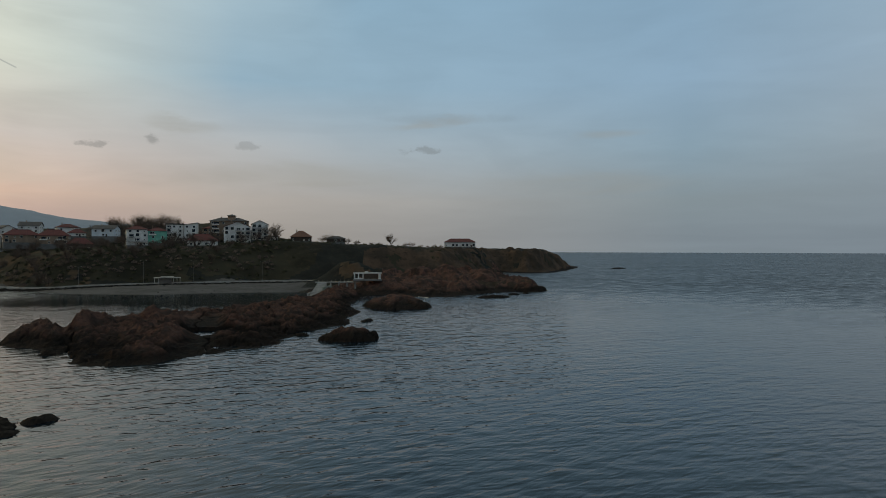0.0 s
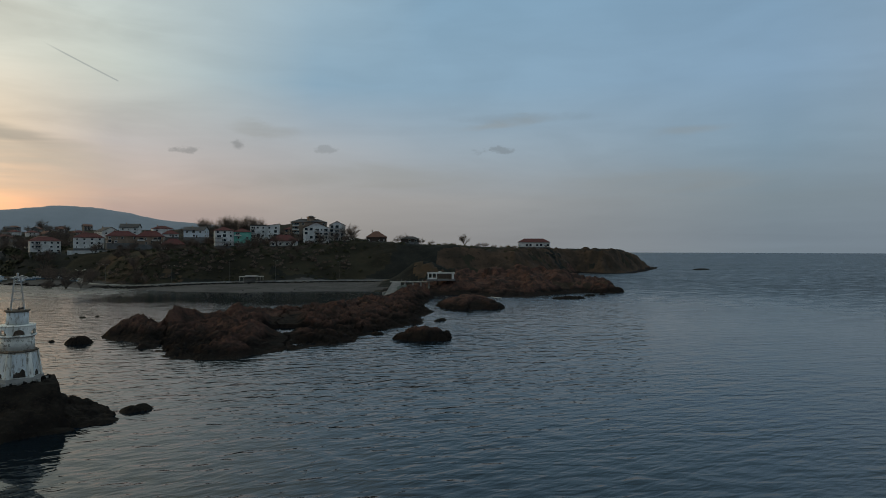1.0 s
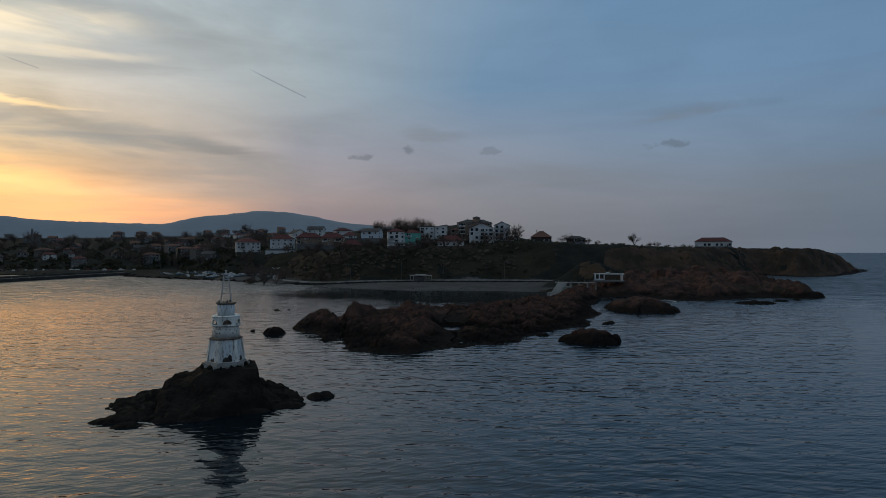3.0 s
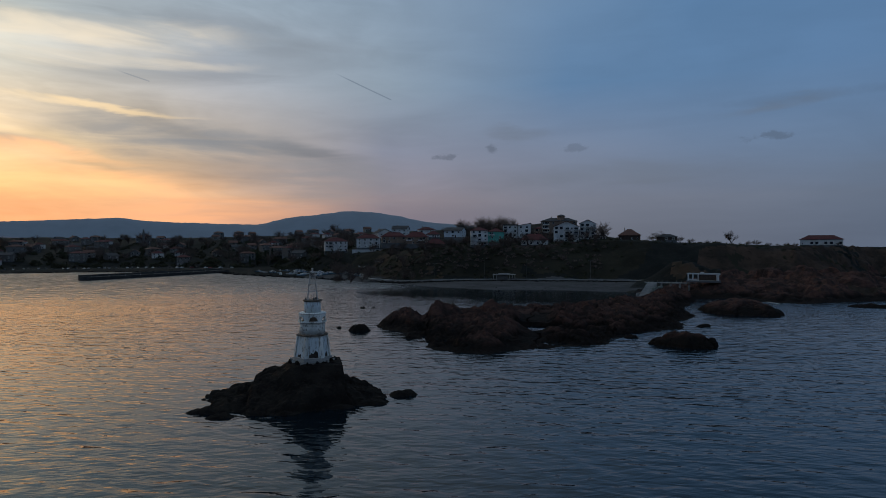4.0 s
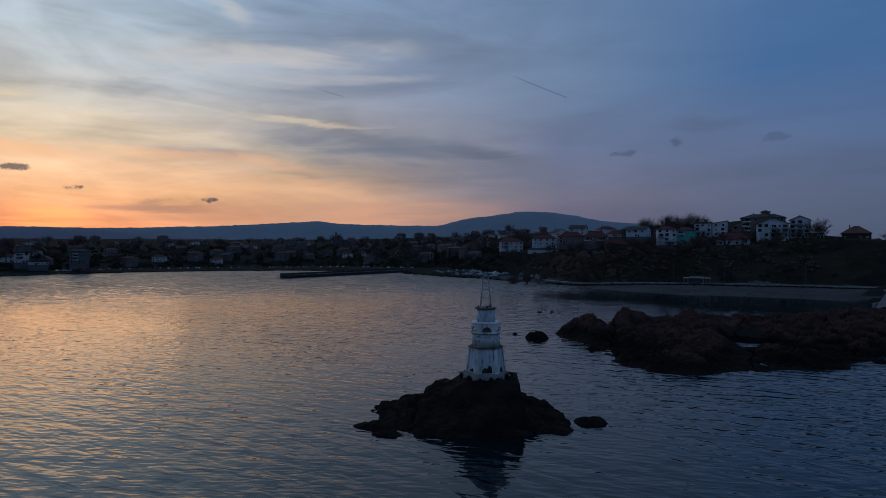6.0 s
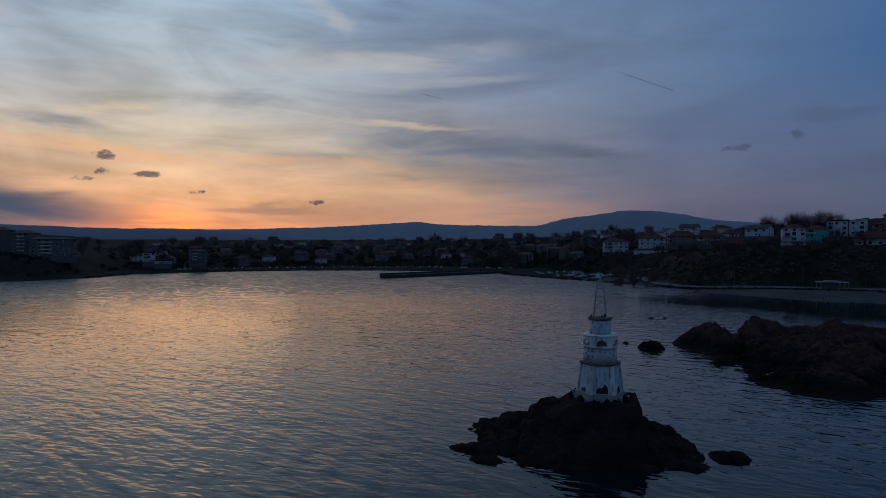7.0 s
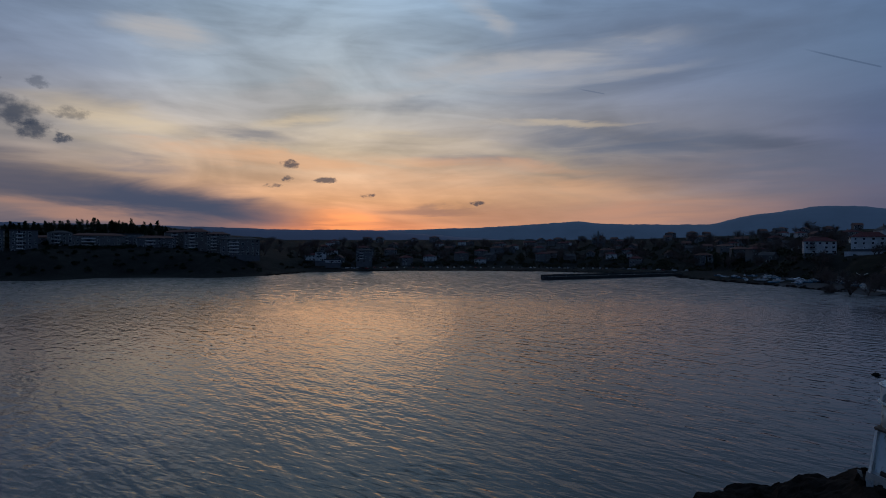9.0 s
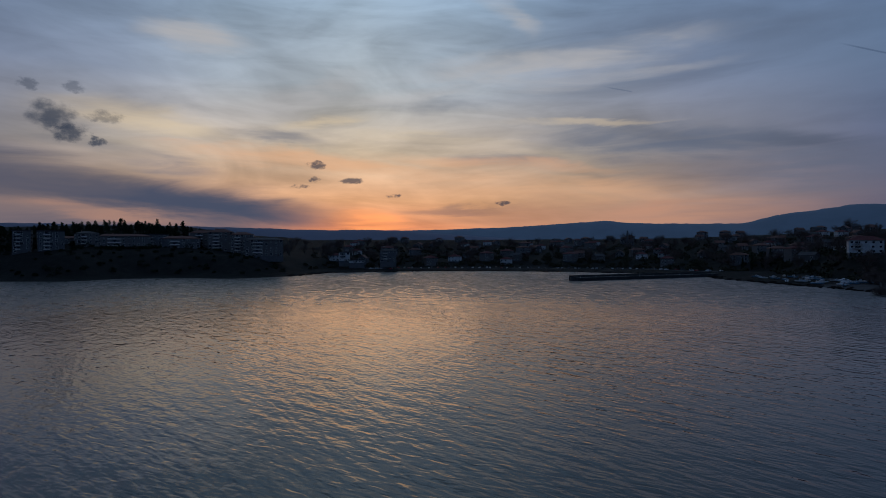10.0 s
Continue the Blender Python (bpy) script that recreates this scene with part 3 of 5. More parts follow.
tagged(sheet("ground", axis((-1900, -700, 30), (-700, -430, 7), (-430, -62, 2.6), (-62, 235, 1.7)), axis((-900, -180, 30), (-180, 270, 6), (270, 420, 1.7), (420, 640, 2.6), (640, 820, 6), (820, 1800, 30)),
             land_height, [GRASS, SAND, ROCK, EARTH, SCRUB_GROUND, CLIFF], ground_kind, soft=True, floor=-1.2), "grassy winter bluffs above a grey sand beach", "ground", kind="structure")


# ---- rocks in the sea ----
CHAIN = [(-98.5, 145), (-88, 137.8), (-81.5, 136.8), (-76.5, 130), (-72, 126), (-66.5, 119.5), (-58, 116.8), (-50, 118), (-45, 127), (-38, 134), (-32, 142.7), (-32, 150), (-28, 158), (-25, 170), (-19, 182), (-21, 200), (-19, 216), (-24, 232), (-24, 262), (-22, 292),
         (-44, 302), (-46, 268), (-49, 244), (-58, 226), (-67, 213), (-73, 205), (-82, 199), (-89, 182), (-93, 170), (-99, 158), (-98, 150)]


def rock_relief(x, y, seed, size):
    """Cracked, slabby relief."""
    r = fbm(x / size, y / size, seed, 5, True)
    s = fbm(x / size * 2.3 + r, y / size * 1.1, seed + 40, 3)
    return r, np.floor(s * 7) / 7 * .6 + s * .4


def chain_height(x, y):
    d = inside(CHAIN, x, y) + (fbm(x / 7, y / 7, 12, 3) - .5) * 5
    r, s = rock_relief(x, y, 14, 15)
    top = 2.4 + 4.2 * np.exp(-((x + 90) / 9) ** 2 - ((y - 150) / 11) ** 2) + 2.3 * np.exp(-((x + 70) / 20) ** 2 - ((y - 158) / 32) ** 2) + 1.2 * np.exp(-((x + 40) / 22) ** 2 - ((y - 215) / 36) ** 2)
    top = top + 3.6 * np.exp(-((x + 30) / 14) ** 2 - ((y - 276) / 22) ** 2)
    bear = np.degrees(np.arctan2(-x, y))
    top = top - 3.6 * np.exp(-((bear - 29.5) / .75) ** 2)
    crag = fbm(x / 4.2, y / 4.2, 19, 4, True) - .5
    z = np.where(d > 0, (1 - np.exp(-d / 7.0)) * top * (.40 + 1.0 * r) + (s - .45) * 2.6 * smooth(d, 0, 5) + crag * 1.2 * smooth(d, 0, 4) + crags(x, y, 23, 6.5) * 1.7 * smooth(d, -.5, 5) + crags(x, y, 24, 2.7) * .75 * smooth(d, -.3, 3), d * .35)
    # a pool left between the two masses
    trough = np.exp(-((bear - 19.0) / 1.9) ** 2) * smooth(np.hypot(x, y), 128, 138) * smooth(np.hypot(x, y), 176, 166)
    z = np.where(z > .4, .4 + (z - .4) * (1 - .88 * trough), z)
    rear = smooth(np.abs(bear - 19.0), 2.2, 1.0) * smooth(np.hypot(x, y), 160, 168) * smooth(np.hypot(x, y), 200, 188)
    z = np.where(rear > .02, z * (1 - rear) + np.minimum(z, .25 + np.maximum(np.hypot(x, y) - 168, 0) * .11) * rear, z)
    pool = np.exp(-(((x + 54.2) * .8 + (y - 158.5) * .25) / 5.0) ** 2 - (((y - 158.5) - .2 * (x + 54.2)) / 6.0) ** 2)
    return np.where(pool > .2, np.minimum(z, 1.0 - 5.0 * pool), z)


ridge_rock = thing("rock_ridge", Matrix.Translation((-58, 165, 0)), "long ridge of cracked red-brown rock in the sea", "rocks")
for lo, hi in ((28.6, 60), (19.2, 28.6), (12.6, 19.2), (-20, 12.6)):
    def mass_height(x, y, lo=lo, hi=hi):
        b = np.degrees(np.arctan2(-x, y)) + (fbm(x / 9, y / 9, 27, 2) - .5) * 2.5
        return np.where((b >= lo) & (b < hi), chain_height(x, y), -5.0)
    bx = {28.6: (-108, -62), 19.2: (-100, -36), 12.6: (-86, -22), -20: (-66, -10)}[lo]
    by = {28.6: (108, 195), 19.2: (108, 225), 12.6: (126, 250), -20: (138, 312)}[lo]
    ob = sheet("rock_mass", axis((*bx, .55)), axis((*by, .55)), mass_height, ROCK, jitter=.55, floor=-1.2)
    ob.parent = ridge_rock
    ob.matrix_parent_inverse = ridge_rock.matrix_world.inverted()

ISLET = [(-73.8, 65), (-71, 61), (-67, 58.7), (-61.8, 58.6), (-58, 62.4), (-54.3, 66.8), (-51.4, 70.6), (-49.6, 74.8), (-53, 80.6), (-58, 84), (-66, 83), (-71, 78), (-75, 71)]
TOWER = (-60.3, 72.9)
SIDE, AHEAD = Vector((.767, .642)), Vector((-.642, .767))


def islet_height(x, y):
    u = (x - TOWER[0]) * SIDE.x + (y - TOWER[1]) * SIDE.y
    v = (x - TOWER[0]) * AHEAD.x + (y - TOWER[1]) * AHEAD.y
    d = inside(ISLET, x, y) + (fbm(x / 2.6, y / 2.6, 71, 3) - .5) * 2.4
    r, s = rock_relief(x, y, 75, 5)
    prof = np.interp(u, [-16, -14, -11, -8.9, -8.4, -6.5, -4.2, -3, 4.3, 4.7, 6.5, 9.5, 12], [.2, .6, 1.0, 1.3, 2.9, 3.6, 4.4, 5.1, 5.1, 2.3, 1.4, .5, .1])
    back = np.interp(v, [-9, -6.5, -4.2, -3.4, 3.6, 5, 10], [.28, .55, .88, 1, 1, .7, .2])
    low = smooth(prof * back, 5.0, 3.6) * .75 + .12
    z = prof * back + low * ((r - .62) * 1.3 + (s - .5) * .9 + crags(x, y, 77, 2.6) * .6 - .1)
    z = np.where(d > 0, np.minimum(z, .25 + d * 1.5 + (r - .5) * .8), d * .5)
    flat = smooth(np.hypot(u - .2, v), 4.2, 3.2)
    return z * (1 - flat) + 5.3 * flat


tagged(sheet("islet_rock", axis((-82, -44, .28)), axis((53, 90, .28)), islet_height, ISLET_ROCK, jitter=.2),
       "steep dark rock islet with a flat top", "rock")


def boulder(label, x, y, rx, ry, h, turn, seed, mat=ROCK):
    """A lone rock that breaks the water, as a small height field."""
    c, s = math.cos(radians(turn)), math.sin(radians(turn))
    n = max(18, min(84, int(max(rx, ry) * 8)))
    big = max(rx, ry) * 1.35

    def height(X, Y):
        u, v = (X * c + Y * s) / rx, (-X * s + Y * c) / ry
        q = np.sqrt(u * u + v * v) + (fbm(X / big * 2.2 + seed, Y / big * 2.2, seed, 3) - .5) * .55
        r, st = rock_relief(X + seed * 7, Y, seed, big * .6)
        return h * (np.where(q < 1, np.clip(1 - q * q, 0, 1) ** .72, (1 - q) * 1.5) * (.6 + .6 * r) + ((st - .5) * .3 + crags(X + seed * 5, Y, seed, big * .42) * .30) * (q < 1))
    line = np.linspace(-big, big, n)
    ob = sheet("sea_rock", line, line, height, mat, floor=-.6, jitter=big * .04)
    ob.location = (x, y, 0)
    return tagged(ob, label, "rock", "rocks standing in the water")


boulder("low red-brown rock off the tip of the ridge", -95.6, 134.6, 2.9, 1.9, 1.9, 25, 3)
boulder("rounded black rock in open water", -16.6, 149, 7.6, 5.2, 3.3, 5, 4)
boulder("broad dark rock beside the promontory", -6, 236, 14, 16, 3.9, 10, 6)
boulder("flat reef awash off the promontory", 37, 275, 8.5, 3, 1.3, 10, 7)
boulder("pointed rock at the promontory's tip", 62, 321, 11, 9, 5.0, 40, 8)
boulder("long low reef far out to sea", 240, 688, 24, 6, 1.7, 48, 9)
boulder("wet black rock beside the islet", -48.4, 79.5, 2.3, 1.3, 1.0, 30, 10, ISLET_ROCK)
boulder("low wet rock at the islet's foot", -50.2, 73.2, 3.0, 1.5, .8, 40, 11, ISLET_ROCK)
boulder("small wet rock at the islet's foot", -66.8, 59.4, 2.6, 1.2, .7, 35, 12, ISLET_ROCK)
boulder("small wet rock at the islet's foot", -63.4, 58.4, 1.8, .9, .5, 40, 13, ISLET_ROCK)
boulder("low slab at the islet's foot", -57.2, 63.6, 2.2, .9, .5, 40, 20, ISLET_ROCK)
boulder("low slab at the islet's foot", -52.4, 69.2, 1.9, .8, .5, 45, 22, ISLET_ROCK)
boulder("small rock beside the ridge's tip", -103.6, 136.2, .8, .5, .45, 0, 23)
boulder("small rock off the promontory", 49, 291, 3.2, 1.6, .9, 20, 24)
boulder("small rock off the promontory", 57, 300, 2.2, 1.4, .8, 60, 25)
boulder("small rock just above the water", -129.6, 184.6, 1.1, .7, .6, 0, 14)
boulder("small rock just above the water", -127.0, 188.0, .6, .4, .4, 0, 15)
boulder("small rock at the foot of the ridge", -77, 129.5, 2.0, 1.5, 1.0, 0, 17)
boulder("small rock at the foot of the ridge", -28.5, 155.5, 1.8, 1.2, .9, 0, 18)
boulder("small rock at the foot of the ridge", -14.5, 186, 3.0, 1.2, .9, 60, 19)


# ---- distance: mountains and forest hills ----
def ridge(name, label, dist, depth, b0, b1, profile, mat, seed):
    def build(bn, kn):
        b = np.radians(np.linspace(b0, b1, bn))
        k = np.linspace(0, 1, kn)
        B, K = np.meshgrid(b, k)
        D = dist + depth * (K - .7)
        H = profile(np.degrees(B)) * dist + 22
        H = H * (1 + (fbm(np.degrees(B) / 2.2, K * 3, seed, 4) - .5) * .05) + (fbm(np.degrees(B) * 3, K * 9, seed + 5, 3) - .5) * dist * .0016
        Z = H * np.where(K < .7, smooth(K, -.1, .7), 1 - (K - .7) * .6) - 4 * (K < .01)
        idx = np.arange(bn * kn).reshape(kn, bn)
        q = np.stack((idx[:-1, :-1], idx[:-1, 1:], idx[1:, 1:], idx[1:, :-1]), -1).reshape(-1, 4)
        me = bpy.data.meshes.new(name)
        me.from_pydata(np.stack((-D * np.sin(B), D * np.cos(B), Z), -1).reshape(-1, 3), [], q)
        me.materials.append(mat)
        me.polygons.foreach_set("use_smooth", np.full(len(q), True))
        return new(name, me)
    return tagged(build(420, 16), label, "mountain", kind="structure")


SKYLINE_BEARING = [12, 16, 22, 26.7, 29.3, 31.8, 34.1, 36.5, 38.5, 40.1, 42.2, 44.4, 47, 51.2, 53.8, 56.1, 58.7, 62, 68, 74, 82, 90, 118]
SKYLINE_RISE = [.0, .012, .032, .0392, .0435, .0538, .0595, .0615, .0572, .0522, .0480, .0372, .0372, .0392, .0412, .0450, .0410, .0372, .0328, .0302, .0288, .0290, .027]
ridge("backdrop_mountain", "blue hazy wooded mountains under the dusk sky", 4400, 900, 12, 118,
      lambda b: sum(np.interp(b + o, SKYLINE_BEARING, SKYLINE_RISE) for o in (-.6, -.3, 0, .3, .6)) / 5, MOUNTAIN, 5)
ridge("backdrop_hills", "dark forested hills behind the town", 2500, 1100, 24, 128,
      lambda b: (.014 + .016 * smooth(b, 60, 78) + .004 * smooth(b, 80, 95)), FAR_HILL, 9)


# ---- the lighthouse on the islet ----
def build_lighthouse():
    top = thing("lighthouse", Matrix.Translation((TOWER[0], TOWER[1], 5.72)) @ Matrix.Rotation(radians(-46), 4, "Z"),
                "weathered white hexagonal lighthouse with a lattice mast", "lighthouse")
    six = [i * math.tau / 6 for i in range(6)]       # face normals
    bm = bmesh.new()                                  # footing
    prism(bm, 6, 2.92, 2.84, -.5, .24, math.pi / 6)
    part("footing", bm, CONCRETE, top, "chipped pale concrete footing")
    rub = random.Random(9)
    for i in range(26):                               # broken footing and fallen render round the foot
        a, r = i * math.tau / 26 + rub.uniform(-.1, .1), rub.uniform(2.75, 3.45)
        bm = bmesh.new()
        w = rub.uniform(.22, .6)
        for v in box(bm, math.cos(a) * r, math.sin(a) * r, -.55, w, w * rub.uniform(.6, 1.3), .34 + rub.uniform(.0, .22), rub.uniform(0, 90)):
            v.co += Vector((rub.uniform(-.1, .1), rub.uniform(-.1, .1), rub.uniform(-.12, .12)))
        part("rubble", bm, ISLET_ROCK if i % 3 else CONCRETE, top)
    # tapered base: recessed panels between corner pilasters
    rb, rt, hb = 2.66, 2.22, 3.25
    bm = bmesh.new()
    prism(bm, 6, rb - .10, rt - .10, .2, .2 + hb, math.pi / 6)
    part("base_core", bm, TOWER_PAINT, top)
    for a in six:
        c, s = math.cos(a), math.sin(a)
        ap0, ap1 = (rb - .10) * .866, (rt - .10) * .866
        bm = bmesh.new()
        quad = []
        for ap, z, half in ((ap0, .45, .86), (ap1 + .02, 3.2, .68)):
            for sgn in (-1, 1):
                for off in (0.0, .035):
                    quad.append(bm.verts.new((c * (ap + off) - s * half * sgn, s * (ap + off) + c * half * sgn, z)))
        a0, a1, b0, b1, c0, c1, d0, d1 = quad
        for f in ((a1, b1, d1, c1), (a0, a1, c1, c0), (b0, b1, d1, d0), (a0, a1, b1, b0), (c0, c1, d1, d0)):
            bm.faces.new(f)
        part("panel", bm, TOWER_BLUE, top, "flaking bluish white wall panel")
    for a in six:
        k = a + math.pi / 6
        bm = bmesh.new()
        for r, z in ((rb, .2), (rt, .2 + hb)):
            for da, dr in ((-.115, -.03), (0, .07), (.115, -.03)):
                bm.verts.new((math.cos(k + da) * (r + dr), math.sin(k + da) * (r + dr), z))
            bm.verts.new((math.cos(k) * (r - .35), math.sin(k) * (r - .35), z))
        bm.verts.ensure_lookup_table()
        v = bm.verts
        for i in range(4):
            bm.faces.new((v[i], v[(i + 1) % 4], v[4 + (i + 1) % 4], v[4 + i]))
        bm.faces.new((v[0], v[1], v[2], v[3])), bm.faces.new((v[4], v[5], v[6], v[7]))
        part("pilaster", bm, TOWER_PAINT, top)
    # plaster fallen away from the foot of the seaward faces
    rng = random.Random(4)
    for a, wide, tall in ((six[0], 1.35, 1.25), (six[5], .8, .55), (six[1], .7, .7)):
        c, s = math.cos(a), math.sin(a)
        bm = bmesh.new()
        outline = [(-wide / 2, .35)]
        for i in range(9):
            x = -wide / 2 + wide * (i + .5) / 9
            outline.append((x, .45 + tall * rng.uniform(.35, 1.0) * (1 - abs(x / wide) * .8)))
        outline.append((wide / 2, .35))
        ring = []
        for off in (-.1, .10):
            row = []
            for x, z in outline:
                ap = (rb - .10 + (rt - rb) * (z - .2) / hb) * .866 + off
                row.append(bm.verts.new((c * ap - s * x, s * ap + c * x, z)))
            ring.append(row)
        n = len(outline)
        for i in range(n):
            bm.faces.new((ring[0][i], ring[0][(i + 1) % n], ring[1][(i + 1) % n], ring[1][i]))
        bm.faces.new(ring[1])
        part("exposed_masonry", bm, BRICKWORK, top, "dark masonry bared where plaster fell")
    bm = bmesh.new()
    prism(bm, 6, rt + .10, rt + .16, 3.4, 3.58, math.pi / 6)
    prism(bm, 6, rt + .05, rt - .15, 3.58, 3.72, math.pi / 6)
    part("base_ledge", bm, RUST, top, "dark rust-stained ledge")
    bm = bmesh.new()                                  # middle drum
    prism(bm, 28, 1.90, 1.85, 3.66, 5.35)
    part("middle_drum", bm, PEELING, top, "blotched white drum", True)
    bm = bmesh.new()
    prism(bm, 28, 1.86, 2.10, 5.28, 5.42)
    prism(bm, 28, 2.12, 2.10, 5.42, 5.56)
    part("cornice", bm, TOWER_PAINT, top)
    # arcade: outer wall with six arched openings before a darker core
    bm = bmesh.new()
    prism(bm, 24, 1.36, 1.36, 5.5, 6.62)
    part("gallery_core", bm, STONE_WALL, top, "bare brown core behind the arches")
    bm = bmesh.new()
    n, ro, ri, z0, z1 = 144, 1.97, 1.72, 5.54, 6.62
    rows = []
    for i in range(n):
        a = i * math.tau / n
        local = (a + math.pi / 6) % (math.pi / 3) - math.pi / 6
        w = .66
        x = local * ro
        low = 5.62 + math.sqrt(max(w * w - x * x, 0)) if abs(x) < w else z0
        rows.append([bm.verts.new((r * math.cos(a), r * math.sin(a), z)) for r, z in ((ro, low), (ro, z1), (ri, z1), (ri, low))])
    for i in range(n):
        p, q = rows[i], rows[(i + 1) % n]
        for j in range(4):
            bm.faces.new((p[j], q[j], q[(j + 1) % 4], p[(j + 1) % 4]))
    part("arcade", bm, TOWER_PAINT, top, "white arcade of six arches")
    bm = bmesh.new()
    prism(bm, 28, 1.98, 2.04, 6.6, 6.74)
    prism(bm, 28, 2.00, 1.92, 6.74, 6.84)
    part("gallery_rim", bm, TOWER_PAINT, top)
    bm = bmesh.new()
    prism(bm, 28, 1.24, 1.20, 6.8, 8.5)
    part("upper_drum", bm, TOWER_BLUE, top, "pale bluish white upper drum", True)
    bm = bmesh.new()
    prism(bm, 28, 1.21, 1.40, 8.42, 8.54)
    prism(bm, 28, 1.43, 1.40, 8.54, 8.70)
    part("roof_slab", bm, RUST, top, "stained roof slab")
    for x, y, sx, sz in ((1.0, .1, .3, .34), (-.7, .6, .35, .28), (.3, -1.0, .24, .3)):
        bm = bmesh.new()
        prism(bm, 8, sx / 2, sx / 2.4, 8.7, 8.7 + sz, x=x, y=y)
        part("roof_fitting", bm, DARK_ROOF, top)
    # lattice mast
    mast = new("mast")
    mast.parent = top
    h0, h1, w0, w1 = 8.7, 12.9, 1.0, .46
    corner = lambda i, t: (math.cos(math.pi / 4 + i * math.pi / 2) * (w0 + (w1 - w0) * t), math.sin(math.pi / 4 + i * math.pi / 2) * (w0 + (w1 - w0) * t), h0 + (h1 - h0) * t)
    for i in range(4):
        bm = bmesh.new()
        rod(bm, corner(i, 0), corner(i, 1), .05, .04)
        part("mast_leg", bm, IRON, mast)
    levels = [0.0, .30, .56, .79, 1.0]
    for t0, t1 in zip(levels, levels[1:]):
        for i in range(4):
            bm = bmesh.new()
            rod(bm, corner(i, t1), corner((i + 1) % 4, t1), .03, n=4)
            rod(bm, corner((i + levels.index(t0)) % 4, t0), corner((i + levels.index(t0) + 1) % 4, t1), .02, n=4)
            part("lattice_bay", bm, IRON, mast)
    bm = bmesh.new()
    prism(bm, 10, .30, .30, h1, h1 + .06)
    prism(bm, 10, .13, .15, h1 + .06, h1 + .40)
    prism(bm, 10, .18, .05, h1 + .40, h1 + .52)
    part("lantern", bm, IRON, top, "small grey signal lantern")


build_lighthouse()


# ---- houses ----
def window_mesh(w, h):
    bm = bmesh.new()
    loops = []
    for sx, z0, z1 in ((w / 2 + .06, -.06, h + .06), (w / 2 - .06, .06, h - .06)):
        for yy in (.06, -.1):
            loops.append([bm.verts.new((x, yy, z)) for x, z in ((-sx, z0), (sx, z0), (sx, z1), (-sx, z1))])
    ob, of, ib, inf = loops
    for a, b in ((ob, of), (of, inf), (inf, ib)):
        for i in range(4):
            bm.faces.new((a[i], a[(i + 1) % 4], b[(i + 1) % 4], b[i]))
    bmesh.ops.recalc_face_normals(bm, faces=bm.faces)
    me = bpy.data.meshes.new("window")
    bm.to_mesh(me), bm.free()
    me.materials.append(FRAME)
    bm = bmesh.new()
    box(bm, 0, -.01, .05, w - .05, .06, h - .1)
    pane = bpy.data.meshes.new("pane")
    bm.to_mesh(pane), bm.free()
    pane.materials.append(GLASS)
    return me, pane


WINDOWS = {k: window_mesh(*k) for k in ((1.2, 1.4), (1.6, 1.5), (2.2, 2.1), (.9, 1.1))}


def roof_mesh(kind, w, d, rise, over=.6, thick=.22):
    bm = bmesh.new()
    W, D = w / 2 + over, d / 2 + over
    if kind == "hip":
        run = min(W, D) * .92
        loops = [[(-W, -D, 0), (W, -D, 0), (W, D, 0), (-W, D, 0)], [(-W, -D, thick), (W, -D, thick), (W, D, thick), (-W, D, thick)],
                 [(-W + run, -D + run, rise), (W - run, -D + run, rise), (W - run, D - run, rise), (-W + run, D - run, rise)]]
        vs = [[bm.verts.new(p) for p in l] for l in loops]
        for a, b in zip(vs, vs[1:]):
            for i in range(4):
                bm.faces.new((a[i], a[(i + 1) % 4], b[(i + 1) % 4], b[i]))
        bm.faces.new(vs[0][::-1]), bm.faces.new(vs[2])
        box(bm, 0, 0, rise - .04, max(2 * (W - run), .4) + .3, max(2 * (D - run), .4) + .2, .16)
    elif kind in ("gable", "gable_front"):
        if kind == "gable_front":
            W, D = D, W
        prof = [(-D, 0), (-D, thick), (0, rise + thick), (D, thick), (D, 0), (0, rise)]
        ends = [[bm.verts.new((x, y, z) if kind == "gable" else (y, x, z)) for y, z in prof] for x in (-W, W)]
        for i in range(6):
            bm.faces.new((ends[0][i], ends[0][(i + 1) % 6], ends[1][(i + 1) % 6], ends[1][i]))
        for e in ends:
            bm.faces.new((e[0], e[1], e[2], e[5])), bm.faces.new((e[2], e[3], e[4], e[5]))
    elif kind == "shed":
        p = [(-W, 0), (W, rise), (W, rise + thick), (-W, thick)]
        ends = [[bm.verts.new((x, y, z)) for x, z in p] for y in (-D, D)]
        for i in range(4):
            bm.faces.new((ends[0][i], ends[0][(i + 1) % 4], ends[1][(i + 1) % 4], ends[1][i]))
        bm.faces.new(ends[0]), bm.faces.new(ends[1][::-1])
    else:
        box(bm, 0, 0, 0, 2 * W - .6, 2 * D - .6, .3)
        for x, y, sx, sy in ((-W + .3, 0, .25, 2 * D - .6), (W - .3, 0, .25, 2 * D - .6), (0, -D + .3, 2 * W - .85, .25), (0, D - .3, 2 * W - .85, .25)):
            box(bm, x, y, .3, sx, sy, .6)
    return bm


